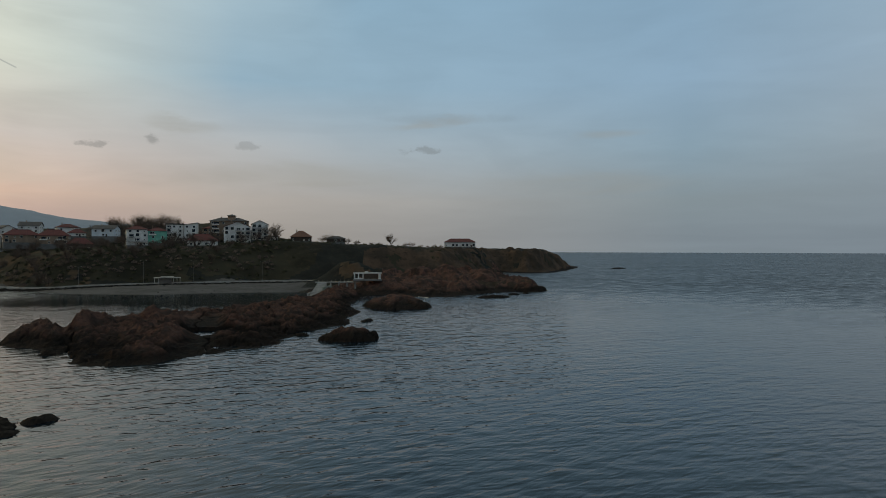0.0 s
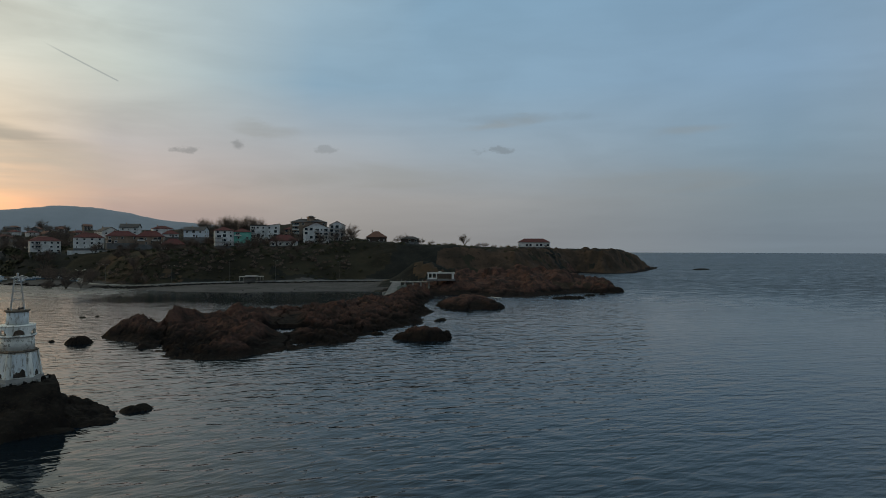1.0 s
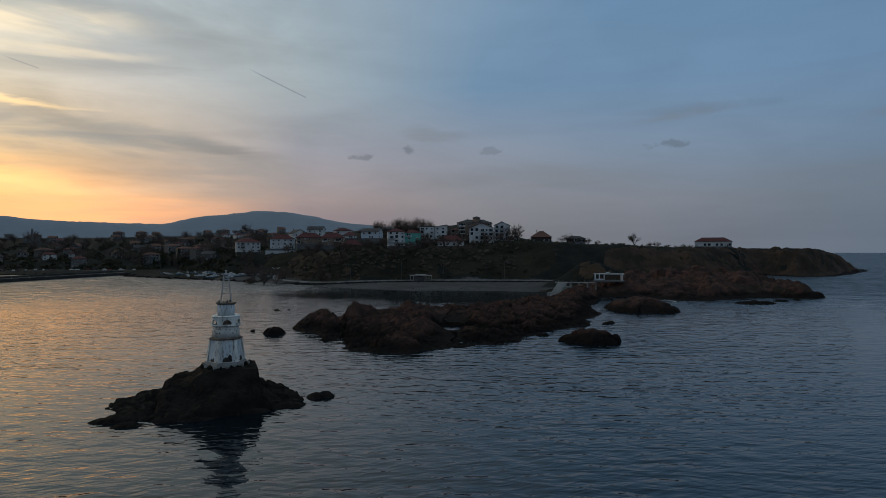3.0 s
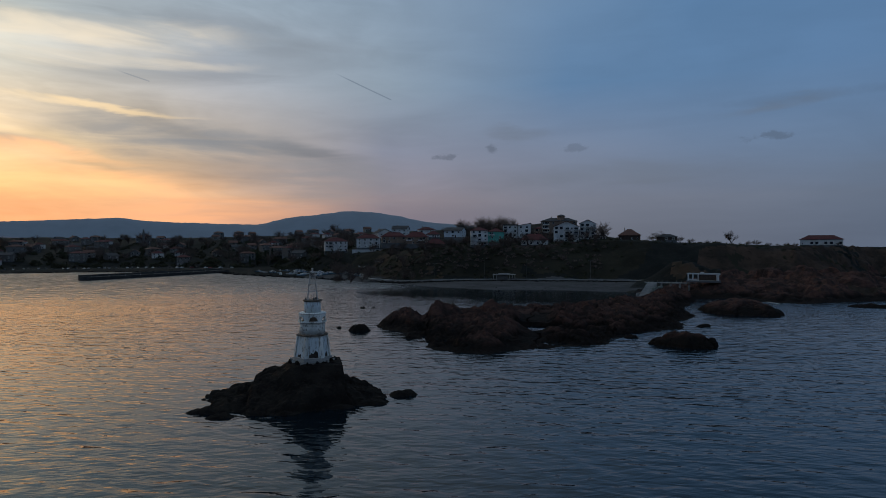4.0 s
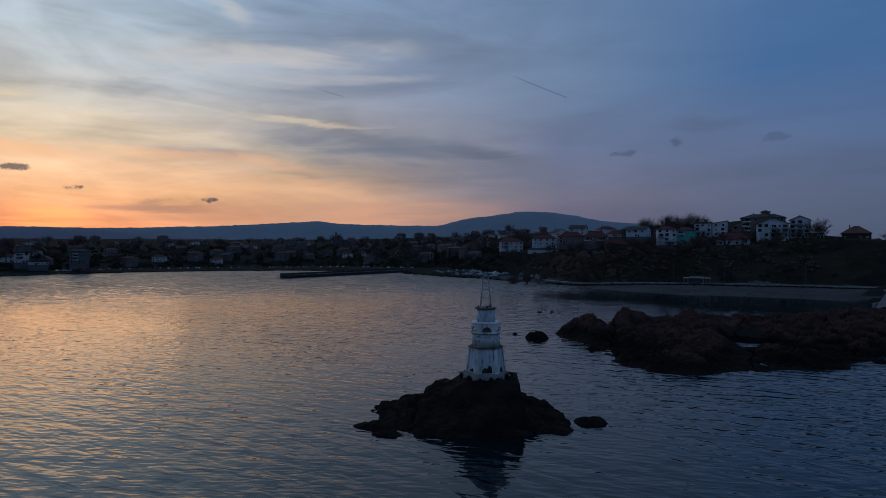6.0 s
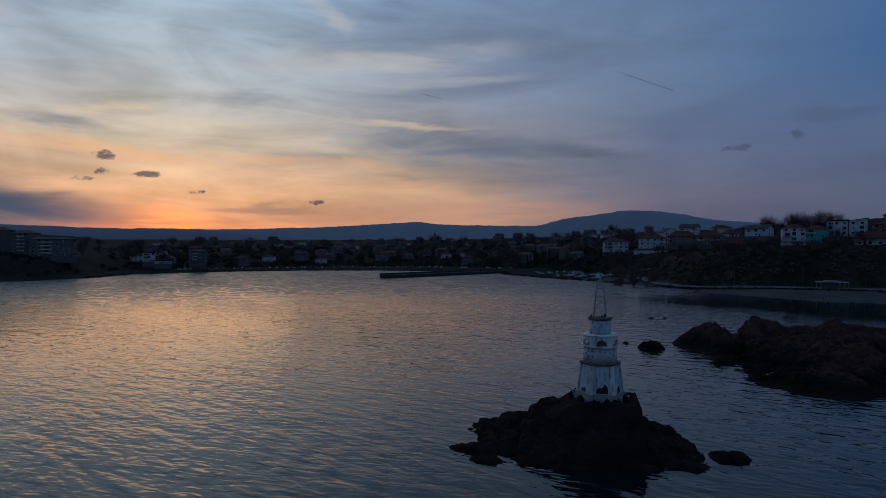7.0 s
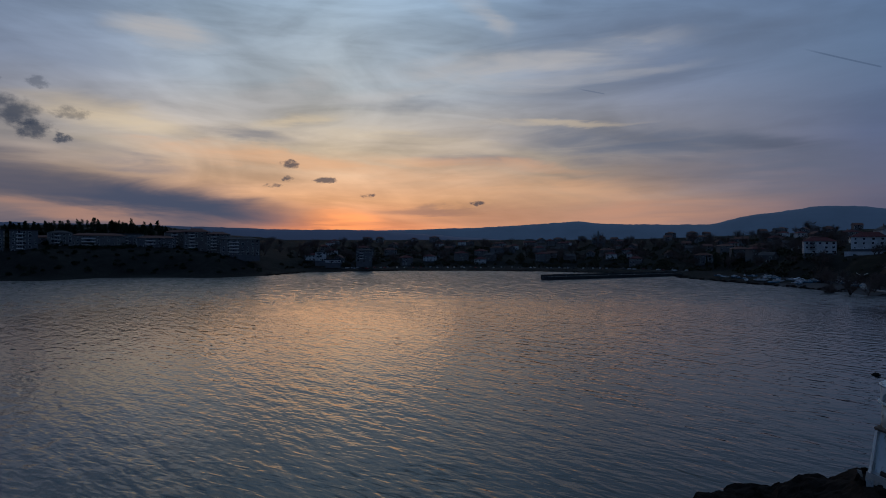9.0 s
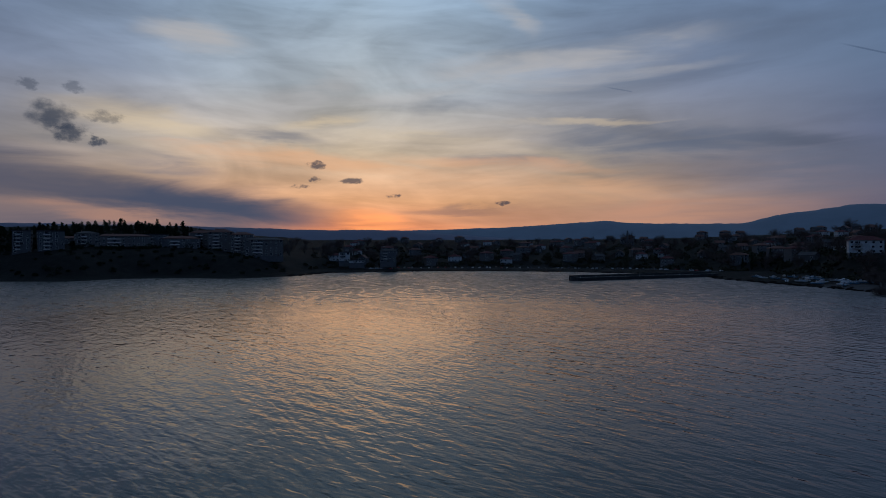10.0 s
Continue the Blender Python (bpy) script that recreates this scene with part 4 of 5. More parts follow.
def gable_wall(bm, kind, w, d, h, rise):
    """Fills the triangle under a gable."""
    if kind == "gable":
        pts = [((x, -d / 2, h), (x, d / 2, h), (x, 0, h + rise)) for x in (-w / 2, w / 2)]
    elif kind == "gable_front":
        pts = [((-w / 2, y, h), (w / 2, y, h), (0, y, h + rise)) for y in (-d / 2, d / 2)]
    elif kind == "shed":
        pts = [((-w / 2, y, h), (w / 2, y, h), (w / 2, y, h + rise * .95)) for y in (-d / 2, d / 2)]
    else:
        return
    a, b = [[bm.verts.new(p) for p in t] for t in pts]
    bm.faces.new(a), bm.faces.new(b[::-1])
    for i in range(3):
        bm.faces.new((a[i], a[(i + 1) % 3], b[(i + 1) % 3], b[i]))


def house(name, label, x, y, z, turn, w, d, floors, wall, roof, kind="hip", rise=2.4, fh=2.9, cols=4, side_cols=2, balconies=(), win=(1.6, 1.5), chimneys=1, group="houses of the town", category="house", sink=4.0, lean=False):
    top = thing(name, Matrix.Translation((x, y, z)) @ Matrix.Rotation(radians(turn), 4, "Z"), label, category, group)
    h = floors * fh
    bm = bmesh.new()
    box(bm, 0, 0, 0, w, d, h)
    gable_wall(bm, kind, w, d, h, rise)
    part("wall", bm, wall, top)
    bm = bmesh.new()
    box(bm, 0, 0, -sink, w + .16, d + .16, sink + .55)
    part("plinth", bm, DIMMED_GREYWALL, top)
    pick = random.Random(int(abs(x * 7 + y * 3)))
    part("roof", roof_mesh(kind, w, d, rise), roof, top).location.z = h
    me, pane = WINDOWS[win]
    for f in range(floors):
        zz = f * fh + .95
        for i in range(cols):
            xx = -w / 2 + w * (i + .5) / cols + pick.uniform(-.25, .25)
            if pick.random() < .14:
                continue
            me, pane = WINDOWS[win if pick.random() < .6 else pick.choice(((1.2, 1.4), (.9, 1.1), (2.2, 2.1)))]
            share("pane", pane, share("window", me, top, Matrix.Translation((xx, -d / 2, zz))), Matrix())
        for sgn, rot in ((1, 90), (-1, -90)):
            for i in range(side_cols if sgn > 0 or not lean else 0):
                yy = -d / 2 + d * (i + .5) / side_cols
                m = Matrix.Translation((sgn * w / 2, yy, zz)) @ Matrix.Rotation(radians(rot), 4, "Z")
                share("pane", pane, share("window", me, top, m), Matrix())
    for f, x0, x1 in balconies:
        bm = bmesh.new()
        box(bm, (x0 + x1) / 2, -d / 2 - .65, f * fh - .08, x1 - x0, 1.3, .18)
        b = part("balcony", bm, CONCRETE, top)
        bm = bmesh.new()
        n = max(3, int((x1 - x0) / .8))
        for i in range(n + 1):
            box(bm, x0 + (x1 - x0) * i / n, -d / 2 - 1.25, f * fh + .1, .06, .06, .9)
        box(bm, (x0 + x1) / 2, -d / 2 - 1.25, f * fh + .95, x1 - x0, .08, .08)
        box(bm, (x0 + x1) / 2, -d / 2 - 1.25, f * fh + .25, x1 - x0, .04, .5)
        part("railing", bm, FRAME if wall is not PLASTER else IRON, b)
        bm = bmesh.new()
        box(bm, (x0 + x1) / 2, -d / 2 - .03, f * fh + .12, min(x1 - x0 - .6, 2.6), .1, 2.2)
        part("balcony_door", bm, GLASS, b)
    door_x = -w / 2 + w * (pick.randrange(cols) + .5) / cols + w / cols * .45
    bm = bmesh.new()
    box(bm, min(max(door_x, -w / 2 + 1), w / 2 - 1), -d / 2 - .02, 0, 1.1, .16, 2.15)
    part("door", bm, DARK_WOOD, top)
    for i in range(chimneys):
        bm = bmesh.new()
        cx = w * (-.22 + .35 * i)
        box(bm, cx, d * .1, h + rise * .35, .6, .6, rise * .65 + .9)
        box(bm, cx, d * .1, h + rise + 1.2, .8, .8, .12)
        part("chimney", bm, STONE_WALL, top)
    return top


# bearing from the bay, so that a house's front looks out to sea
def facing(x, y):
    return math.degrees(math.atan2(-x, y))


def sea_house(name, label, x, y, z, skew, *args, **kw):
    return house(name, label, x, y, z, facing(x, y) + skew, *args, **kw)


sea_house("house", "white two-storey house with a red hipped roof", -338.8, 440.1, 19.0, 6, 20, 11, 3, PLASTER, RED_TILE, rise=3.0, fh=3.0, cols=5, win=(1.6, 1.5), balconies=((1, -8, -2), (2, -8, -2)))
sea_house("house", "white house with a red hipped roof above a terrace", -307.4, 446.5, 22.0, -5, 20, 11, 3, PLASTER, RED_TILE, rise=3.6, fh=2.9, cols=4, win=(1.6, 1.5))
sea_house("house", "white gabled house with a dark roof", -331, 505.6, 31.0, 25, 16, 13, 2, PLASTER, DARK_ROOF, "gable_front", 4.2, cols=2)
sea_house("house", "white gabled house with a dark roof", -314, 512, 32.0, -15, 15, 11, 3, PLASTER, DARK_ROOF, "gable", 3.5, cols=3)
sea_house("house", "brown house with a red tiled roof", -278.1, 442, 26.0, 5, 21, 12, 2, STONE_WALL, RED_TILE, "hip", 4.0, cols=5)
sea_house("house", "brown house with white balconies and red roof", -256.3, 444, 25.0, -8, 19, 12, 2, STONE_WALL, RED_TILE, "hip", 4.5, fh=3.2, cols=4, balconies=((1, -8, -3), (1, 2, 7)), win=(2.2, 2.1))
sea_house("house", "two-tier house with stacked red roofs", -273.5, 491.3, 32.6, 10, 15, 11, 2, PLASTER, RED_TILE, "hip", 2.6, fh=3.2, cols=3)
sea_house("house", "low house with a red tiled roof", -262, 484, 31.5, 0, 12, 10, 1, PLASTER, RED_TILE, "hip", 3.2, cols=3)
sea_house("cottage", "dark timber cottage with a red hipped roof", -223.4, 416, 21.0, 0, 15, 11, 1, DARK_WOOD, RED_TILE, "hip", 4.4, fh=4.2, cols=3, chimneys=0)
sea_house("house", "pale blue gabled house", -231.0, 466.2, 31.0, -22, 16, 11, 2, PALE_BLUE, DARK_ROOF, "gable", 3.0, cols=3)
sea_house("house", "white half of a double house with red roof", -184.6, 412.5, 24.0, 4, 12.5, 12, 4, PLASTER, RED_TILE, "hip", 2.7, fh=2.75, cols=3, balconies=((1, -6, 6), (2, -6, -1)), win=(1.6, 1.5))
sea_house("house", "turquoise half of a double house with red roof", -173.4, 417.5, 25.6, 4, 11.6, 12, 3, TEAL, RED_TILE, "hip", 2.6, fh=2.85, cols=2, balconies=((2, -5.5, -1),), win=(1.2, 1.4))
sea_house("guest_house", "white four-storey house with balconies and chimneys", -170.4, 441.3, 27.4, -5, 11, 12, 4, PLASTER, DARK_ROOF, "flat", .5, fh=3.0, cols=3, chimneys=3, balconies=((1, -5.5, -1.5), (2, -5.5, -1.5), (3, -5.5, -1.5)), win=(1.6, 1.5))
sea_house("guest_house", "white house with a sloping mono-pitch roof", -160.2, 444.3, 27.4, -5, 9, 12, 4, PLASTER, DARK_ROOF, "shed", 1.6, fh=3.0, cols=2, chimneys=0)
sea_house("house", "low white house with a broad rusty red roof", -143.4, 418.3, 24.0, 2, 19, 12, 1, PLASTER, RED_TILE, "hip", 4.6, fh=3.8, cols=4, win=(1.6, 1.5), chimneys=0)
sea_house("house", "tiered red-brown house with wide eaves", -157.2, 476.4, 32.0, 0, 11, 11, 2, STONE_WALL, RED_TILE, "hip", 2.2, cols=3, chimneys=0)
sea_house("hotel", "brown stone hotel with a roof turret", -138.7, 464.4, 28.0, -4, 27, 14, 5, STONE_WALL, DARK_ROOF, "hip", 2.8, fh=3.0, cols=7, balconies=((2, -12, -7), (3, -12, -7), (4, -12, -7)), chimneys=2, category="hotel")
turret = thing("roof_turret", Matrix.Translation((-136.5, 462, 45.4)), "round turret on the hotel's roof", "turret")
_b = bmesh.new()
prism(_b, 12, 2.9, 2.9, -1.6, 1.6)
part("wall", _b, STONE_WALL, turret)
_b = bmesh.new()
prism(_b, 12, 3.7, 3.3, 1.6, 2.0), prism(_b, 12, 3.3, .4, 2.0, 3.0)
part("roof", _b, DARK_ROOF, turret)
sea_house("guest_house", "white four-storey house with stacked balconies and red gable", -127.4, 444.2, 26.0, 3, 18, 12, 4, PLASTER, RED_TILE, "gable_front", 3.8, fh=3.0, cols=5, balconies=((1, -2, 3), (2, -2, 3), (3, -2, 3), (2, 5, 9), (3, 5, 9)), win=(1.6, 1.5))
sea_house("guest_house", "narrow white four-storey house with full balconies", -114.4, 458, 28.4, -3, 11.5, 12, 4, PLASTER, DARK_ROOF, "gable_front", 3.0, fh=3.0, cols=3, balconies=((1, -5.7, 5.7), (2, -5.7, 5.7), (3, -5.7, 5.7)), win=(2.2, 2.1), chimneys=0)
sea_house("annex", "low white annex on the bluff's edge", -103.1, 445.6, 28.0, 0, 9, 6, 1, PLASTER, DARK_ROOF, "flat", .5, cols=3, chimneys=0)
sea_house("house", "dark house with a pyramid roof", -83.2, 454.6, 27.6, 0, 15, 13, 1, DARK_WOOD, BROWN_TILE, "hip", 4.6, fh=3.6, cols=4)
sea_house("house", "low dark house with a shallow roof", -59.2, 468.4, 27.4, 0, 14, 9, 1, DARK_WOOD, DARK_ROOF, "hip", 2.0, fh=2.8, cols=3, chimneys=0)
sea_house("pavilion", "long white pavilion with a red hipped roof", 44.5, 561, 24.2, 2, 28.5, 12, 1, PLASTER, RED_TILE, "hip", 3.4, fh=4.6, cols=9, side_cols=4, win=(2.2, 2.1), chimneys=0, category="pavilion")

terrace = thing("terrace_wall", Matrix.Translation((-300.5, 434.6, 17.2)) @ Matrix.Rotation(radians(34), 4, "Z"), "white terrace wall below a house", "wall")
_b = bmesh.new()
box(_b, 0, 0, -4, 26, .5, 7.6)
part("wall", _b, PLASTER, terrace)
_b = bmesh.new()
box(_b, 0, 0, 3.6, 26.6, .8, .25)
part("coping", _b, CONCRETE, terrace)

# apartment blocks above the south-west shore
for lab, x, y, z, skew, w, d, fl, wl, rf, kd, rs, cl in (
        ("grey concrete apartment block", -597, -128, 18.5, -6, 12, 13, 6, DIMMED_GREYWALL, DARK_ROOF, "flat", .5, 3),
        ("grey apartment block with pale balconies", -602, -110, 18.5, 4, 18, 13, 6, DIMMED_GREYWALL, DARK_ROOF, "flat", .5, 5),
        ("beige apartment block under pines", -628, -90, 20.5, 8, 17, 13, 5, DIMMED_BEIGE, DARK_ROOF, "hip", 2.2, 4),
        ("long pale hotel above the shore", -634, -62, 21.5, -3, 42, 14, 4, DIMMED_BEIGE, BROWN_TILE, "hip", 2.2, 11),
        ("pale grey apartment block with a tiled roof", -628, -16, 19.6, 5, 31, 14, 4, DIMMED_GREYWALL, BROWN_TILE, "hip", 2.4, 8),
        ("beige apartment block with a hipped roof", -629, 18, 19.7, -4, 22, 15, 6, DIMMED_BEIGE, BROWN_TILE, "hip", 3.2, 5),
        ("grey-brown apartment block above the shore", -606, 54, 15.6, 6, 33, 14, 5, DIMMED_BEIGE, DARK_ROOF, "hip", 2.2, 8),
        ("long grey apartment block under the pines", -640, -112, 19.5, 3, 30, 13, 4, DIMMED_GREYWALL, BROWN_TILE, "hip", 2.2, 8),
        ("grey apartment block between its neighbours", -641, -38, 20.0, -5, 20, 13, 5, DIMMED_GREYWALL, DARK_ROOF, "flat", .5, 5),
        ("pale apartment block with long balconies", -645, 2, 19.5, 4, 24, 13, 6, DIMMED_BEIGE, BROWN_TILE, "hip", 2.4, 6),
        ("beige apartment block above the slope", -620, 36, 17.5, -3, 20, 13, 6, DIMMED_BEIGE, BROWN_TILE, "hip", 2.4, 5),
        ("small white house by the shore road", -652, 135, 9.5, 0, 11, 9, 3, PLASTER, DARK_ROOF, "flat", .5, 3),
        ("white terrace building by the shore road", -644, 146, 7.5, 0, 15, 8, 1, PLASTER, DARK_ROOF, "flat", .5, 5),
        ("grey apartment house by the shore road", -642, 178, 8.5, 0, 16, 10, 4, DIMMED_GREYWALL, DARK_ROOF, "hip", 2.0, 4)):
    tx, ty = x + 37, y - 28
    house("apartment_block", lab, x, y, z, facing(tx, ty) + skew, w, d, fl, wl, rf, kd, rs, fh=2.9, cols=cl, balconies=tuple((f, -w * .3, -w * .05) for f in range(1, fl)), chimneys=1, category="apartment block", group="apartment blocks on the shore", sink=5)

# the rest of the town: houses climbing from the bay
rng = random.Random(11)
patterns = []
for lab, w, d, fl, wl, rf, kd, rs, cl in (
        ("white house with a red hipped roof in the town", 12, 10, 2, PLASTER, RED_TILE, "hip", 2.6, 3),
        ("beige gabled house in the town", 11, 9, 2, DIMMED_BEIGE, BROWN_TILE, "gable", 3.0, 3),
        ("grey hip-roofed apartment house in the town", 15, 11, 3, DIMMED_GREYWALL, BROWN_TILE, "hip", 2.4, 5),
        ("grey gabled house in the town", 10, 9, 2, DIMMED_GREYWALL, BROWN_TILE, "gable_front", 3.2, 2),
        ("tall beige house with a hipped roof in the town", 13, 11, 3, DIMMED_BEIGE, RED_TILE, "hip", 2.6, 4),
        ("beige house with a dark roof in the town", 12, 9, 2, DIMMED_BEIGE, DARK_ROOF, "gable", 2.8, 3)):
    patterns.append((lab, w, d, fl, wl, rf, kd, rs, cl))
made = {}
spots = []
tries = 0
while len(spots) < 112 and tries < 6000:
    tries += 1
    b, r = rng.uniform(33.5, 80), 520 + 650 * rng.random() ** 1.6
    x, y = -r * math.sin(radians(b)), r * math.cos(radians(b))
    if float(inside(BLUFF, np.array([x]), np.array([y]))[0]) < 18 or (b < 47 and r < 600):
        continue
    if any((x - p) ** 2 + (y - q) ** 2 < 24 ** 2 for p, q in spots):
        continue
    spots.append((x, y))
    k = rng.randrange(6)
    z = ground_z(x, y) - .3
    turn = facing(x, y) + rng.uniform(-35, 35)
    if k not in made:
        lab, w, d, fl, wl, rf, kd, rs, cl = patterns[k]
        made[k] = house("house", lab, x, y, z, turn, w, d, fl, wl, rf, kd, rs, cols=cl, side_cols=1, lean=True)
    else:
        copy_thing(made[k], Matrix.Translation((x, y, z)) @ Matrix.Rotation(radians(turn), 4, "Z"))

chim = thing("chimney_stack", Matrix.Translation((-800, 583, ground_z(-800, 583) - 1)), "tall dark factory chimney in the town", "chimney")
_b = bmesh.new()
prism(_b, 12, 1.6, 1.1, 0, 24), prism(_b, 12, 1.3, 1.3, 23.2, 24.2)
part("shaft", _b, DIMMED_GREYWALL, chim)


# ---- trees and scrub ----
def bare_tree(name, label, height, spread, seed, x, y, z, group="bare winter trees"):
    """Tapered trunk, limbs and fine twigs, leafless."""
    rng = random.Random(seed)
    top = thing(name, Matrix.Translation((x, y, z)), label, "tree", group)
    trunk, twigs = bmesh.new(), bmesh.new()

    share_of = (.12, .40, .27, .17, .12)

    def grow(p, way, r, level):
        length = height * share_of[level] * rng.uniform(.75, 1.15)
        mid = p + way * length * .5 + Vector((rng.gauss(0, 1), rng.gauss(0, 1), rng.gauss(0, 1))) * length * .05
        q = p + way * length
        bm, sides = (trunk, 5) if level < 2 else (twigs, 3)
        rod(bm, p, mid, r, r * .8, sides), rod(bm, mid, q, r * .8, r * .55, sides)
        if level == 4:
            return
        for _ in range((8, 5, 5, 4)[level]):
            side = Vector((rng.gauss(0, 1), rng.gauss(0, 1), rng.gauss(.1, .4))).normalized()
            w = (way + side * rng.uniform(.35, .95) * spread).normalized()
            w.z = max(w.z, -.05)
            t = rng.uniform((.55, .45, .3, .25)[level], 1.0)
            grow(p.lerp(q, t), w.normalized(), max(r * .5, (.09, .045, .024, .015)[level]), level + 1)
    grow(Vector((0, 0, -.4)), Vector((rng.uniform(-.06, .06), rng.uniform(-.06, .06), 1)).normalized(), height * .022, 0)
    peak = max(v.co.z for v in twigs.verts)
    for bm in (trunk, twigs):
        for v in bm.verts:
            v.co *= height / peak
    part("trunk", trunk, BARK, top)
    part("crown", twigs, TWIG, top, "fine leafless twigs")
    return top


def leaf_cloud(bm, rng, centre, rx, ry, rz, count, size):
    for _ in range(count):
        v = Vector((rng.gauss(0, 1), rng.gauss(0, 1), rng.gauss(0, 1))).normalized() * rng.random() ** .4
        c = Vector(centre) + Vector((v.x * rx, v.y * ry, v.z * rz))
        a = Vector((rng.gauss(0, 1), rng.gauss(0, 1), rng.gauss(0, 1))).normalized()
        b = a.orthogonal().normalized() * size * rng.uniform(.5, 1)
        a = a * size * rng.uniform(.6, 1.2)
        bm.faces.new([bm.verts.new(c + d) for d in (-a, b, a * .9, -b * .8)])


def evergreen(name, label, height, kind, seed, x, y, z, group):
    rng = random.Random(seed)
    top = thing(name, Matrix.Translation((x, y, z)), label, "tree", group)
    bm = bmesh.new()
    rod(bm, (0, 0, -.4), (rng.uniform(-.2, .2), 0, height * .9), height * .018, .05, 6)
    if kind == "pine":
        for k in range(7):
            a, t = k * 2.4, .5 + .06 * k
            rod(bm, (0, 0, height * t), (math.cos(a) * height * .12, math.sin(a) * height * .12, height * (t + .05)), .09, .04, 4)
    part("trunk", bm, BARK, top)
    bm = bmesh.new()
    if kind == "cypress":
        for k in range(13):
            t = k / 12
            leaf_cloud(bm, rng, (0, 0, height * (.06 + .92 * t)), height * .10 * math.sin(math.pi * (.18 + .8 * t)) + .15, height * .10 * math.sin(math.pi * (.18 + .8 * t)) + .15, height * .07, 60, .45)
    else:
        for k in range(15):
            t = .42 + .58 * k / 14
            reach = height * .17 * (1.25 - t)
            a = k * 2.4
            leaf_cloud(bm, rng, (math.cos(a) * reach, math.sin(a) * reach, height * t), height * .10 * (1.3 - t) + .3, height * .10 * (1.3 - t) + .3, height * .035, 34, .6)
    part("crown", bm, NEEDLES, top)
    return top


rng = random.Random(23)
lone = bare_tree("tree", "bare spreading tree on the bluff", 9.0, 1.1, 1, -64, 467, ground_z(-64, 467))
tall = bare_tree("tree", "tall thin bare tree on the headland", 12.5, .75, 2, -18.1, 519.8, ground_z(-18, 520))
fan = bare_tree("tree", "fan-shaped bare tree beside a white house", 14.5, .85, 3, -100.4, 440, ground_z(-100, 440))
broad = bare_tree("tree", "broad bare tree with a rounded crown", 12.0, 1.15, 4, -251, 512, ground_z(-251, 512))


def plant(tree, x, y, scale=1.0):
    m = Matrix.Translation((x, y, ground_z(x, y) - .2)) @ Matrix.Rotation(rng.uniform(0, 6.28), 4, "Z") @ Matrix.Diagonal((scale, scale, scale * rng.uniform(.9, 1.1), 1))
    ob = copy_thing(tree, m)
    ob.matrix_basis = m
    return ob


for x, y, s in ((-243, 514, 1.6), (-236, 509, 1.75), (-228, 512, 1.8), (-220, 508, 1.85), (-213, 512, 1.8), (-206, 507, 1.7), (-225, 520, 1.9), (-258, 506, 1.3), (-199, 512, 1.5)):
    plant(broad, x, y, s)
for x, y, s in ((-1.3, 520, .75), (-50, 470, .7), (-6, 522, .6), (8, 524, .45), (20, 530, .5), (-28, 515, .5), (26, 548, .5), (62, 560, .35), (-34, 500, .5), (-88, 462, .8), (14, 545, .4), (-44, 488, .6), (-70, 470, .7)):
    plant(lone, x, y, s)
for i in range(130):
    b, r = rng.uniform(12.5, 38), rng.uniform(392, 520)
    if b < 17 and r < 425:
        r += 30
    plant(rng.choice((lone, broad, tall)), -r * math.sin(radians(b)), r * math.cos(radians(b)), rng.uniform(.5, .85))
town_trees = 0
while town_trees < 190:
    b, r = rng.uniform(36, 84), 490 + 560 * rng.random() ** 1.4
    x, y = -r * math.sin(radians(b)), r * math.cos(radians(b))
    if float(inside(BLUFF, np.array([x]), np.array([y]))[0]) > 14:
        plant(rng.choice((lone, broad, tall, fan)), x, y, rng.uniform(.8, 1.45))
        town_trees += 1

cyp = evergreen("cypress_tree", "dark pointed cypress near the harbour", 14.5, "cypress", 5, -455.9, 462.3, ground_z(-455.9, 462.3), "cypresses")
for x, y, s in ((-450, 468, .95), (-446, 473, 1.05), (-462, 458, .8)):
    m = Matrix.Translation((x, y, ground_z(x, y))) @ Matrix.Diagonal((s, s, s, 1))
    copy_thing(cyp, m).matrix_basis = m
pine = evergreen("pine_tree", "dark pine on the ridge above the shore", 15.0, "pine", 7, -690, -60, ground_z(-690, -60), "pines above the apartment blocks")
pine2 = evergreen("pine_tree", "slender dark pine on the ridge above the shore", 17.0, "pine", 8, -700, -20, ground_z(-700, -20), "pines above the apartment blocks")
for i in range(250):
    x, y = rng.uniform(-735, -665), -200 + 245 * (i + rng.random()) / 250
    s = rng.uniform(.6, .85)
    m = Matrix.Translation((x, y, ground_z(x, y) - .3)) @ Matrix.Rotation(rng.uniform(0, 6), 4, "Z") @ Matrix.Diagonal((s, s, s * rng.uniform(.85, 1.15), 1))
    copy_thing(rng.choice((pine, pine2)), m).matrix_basis = m


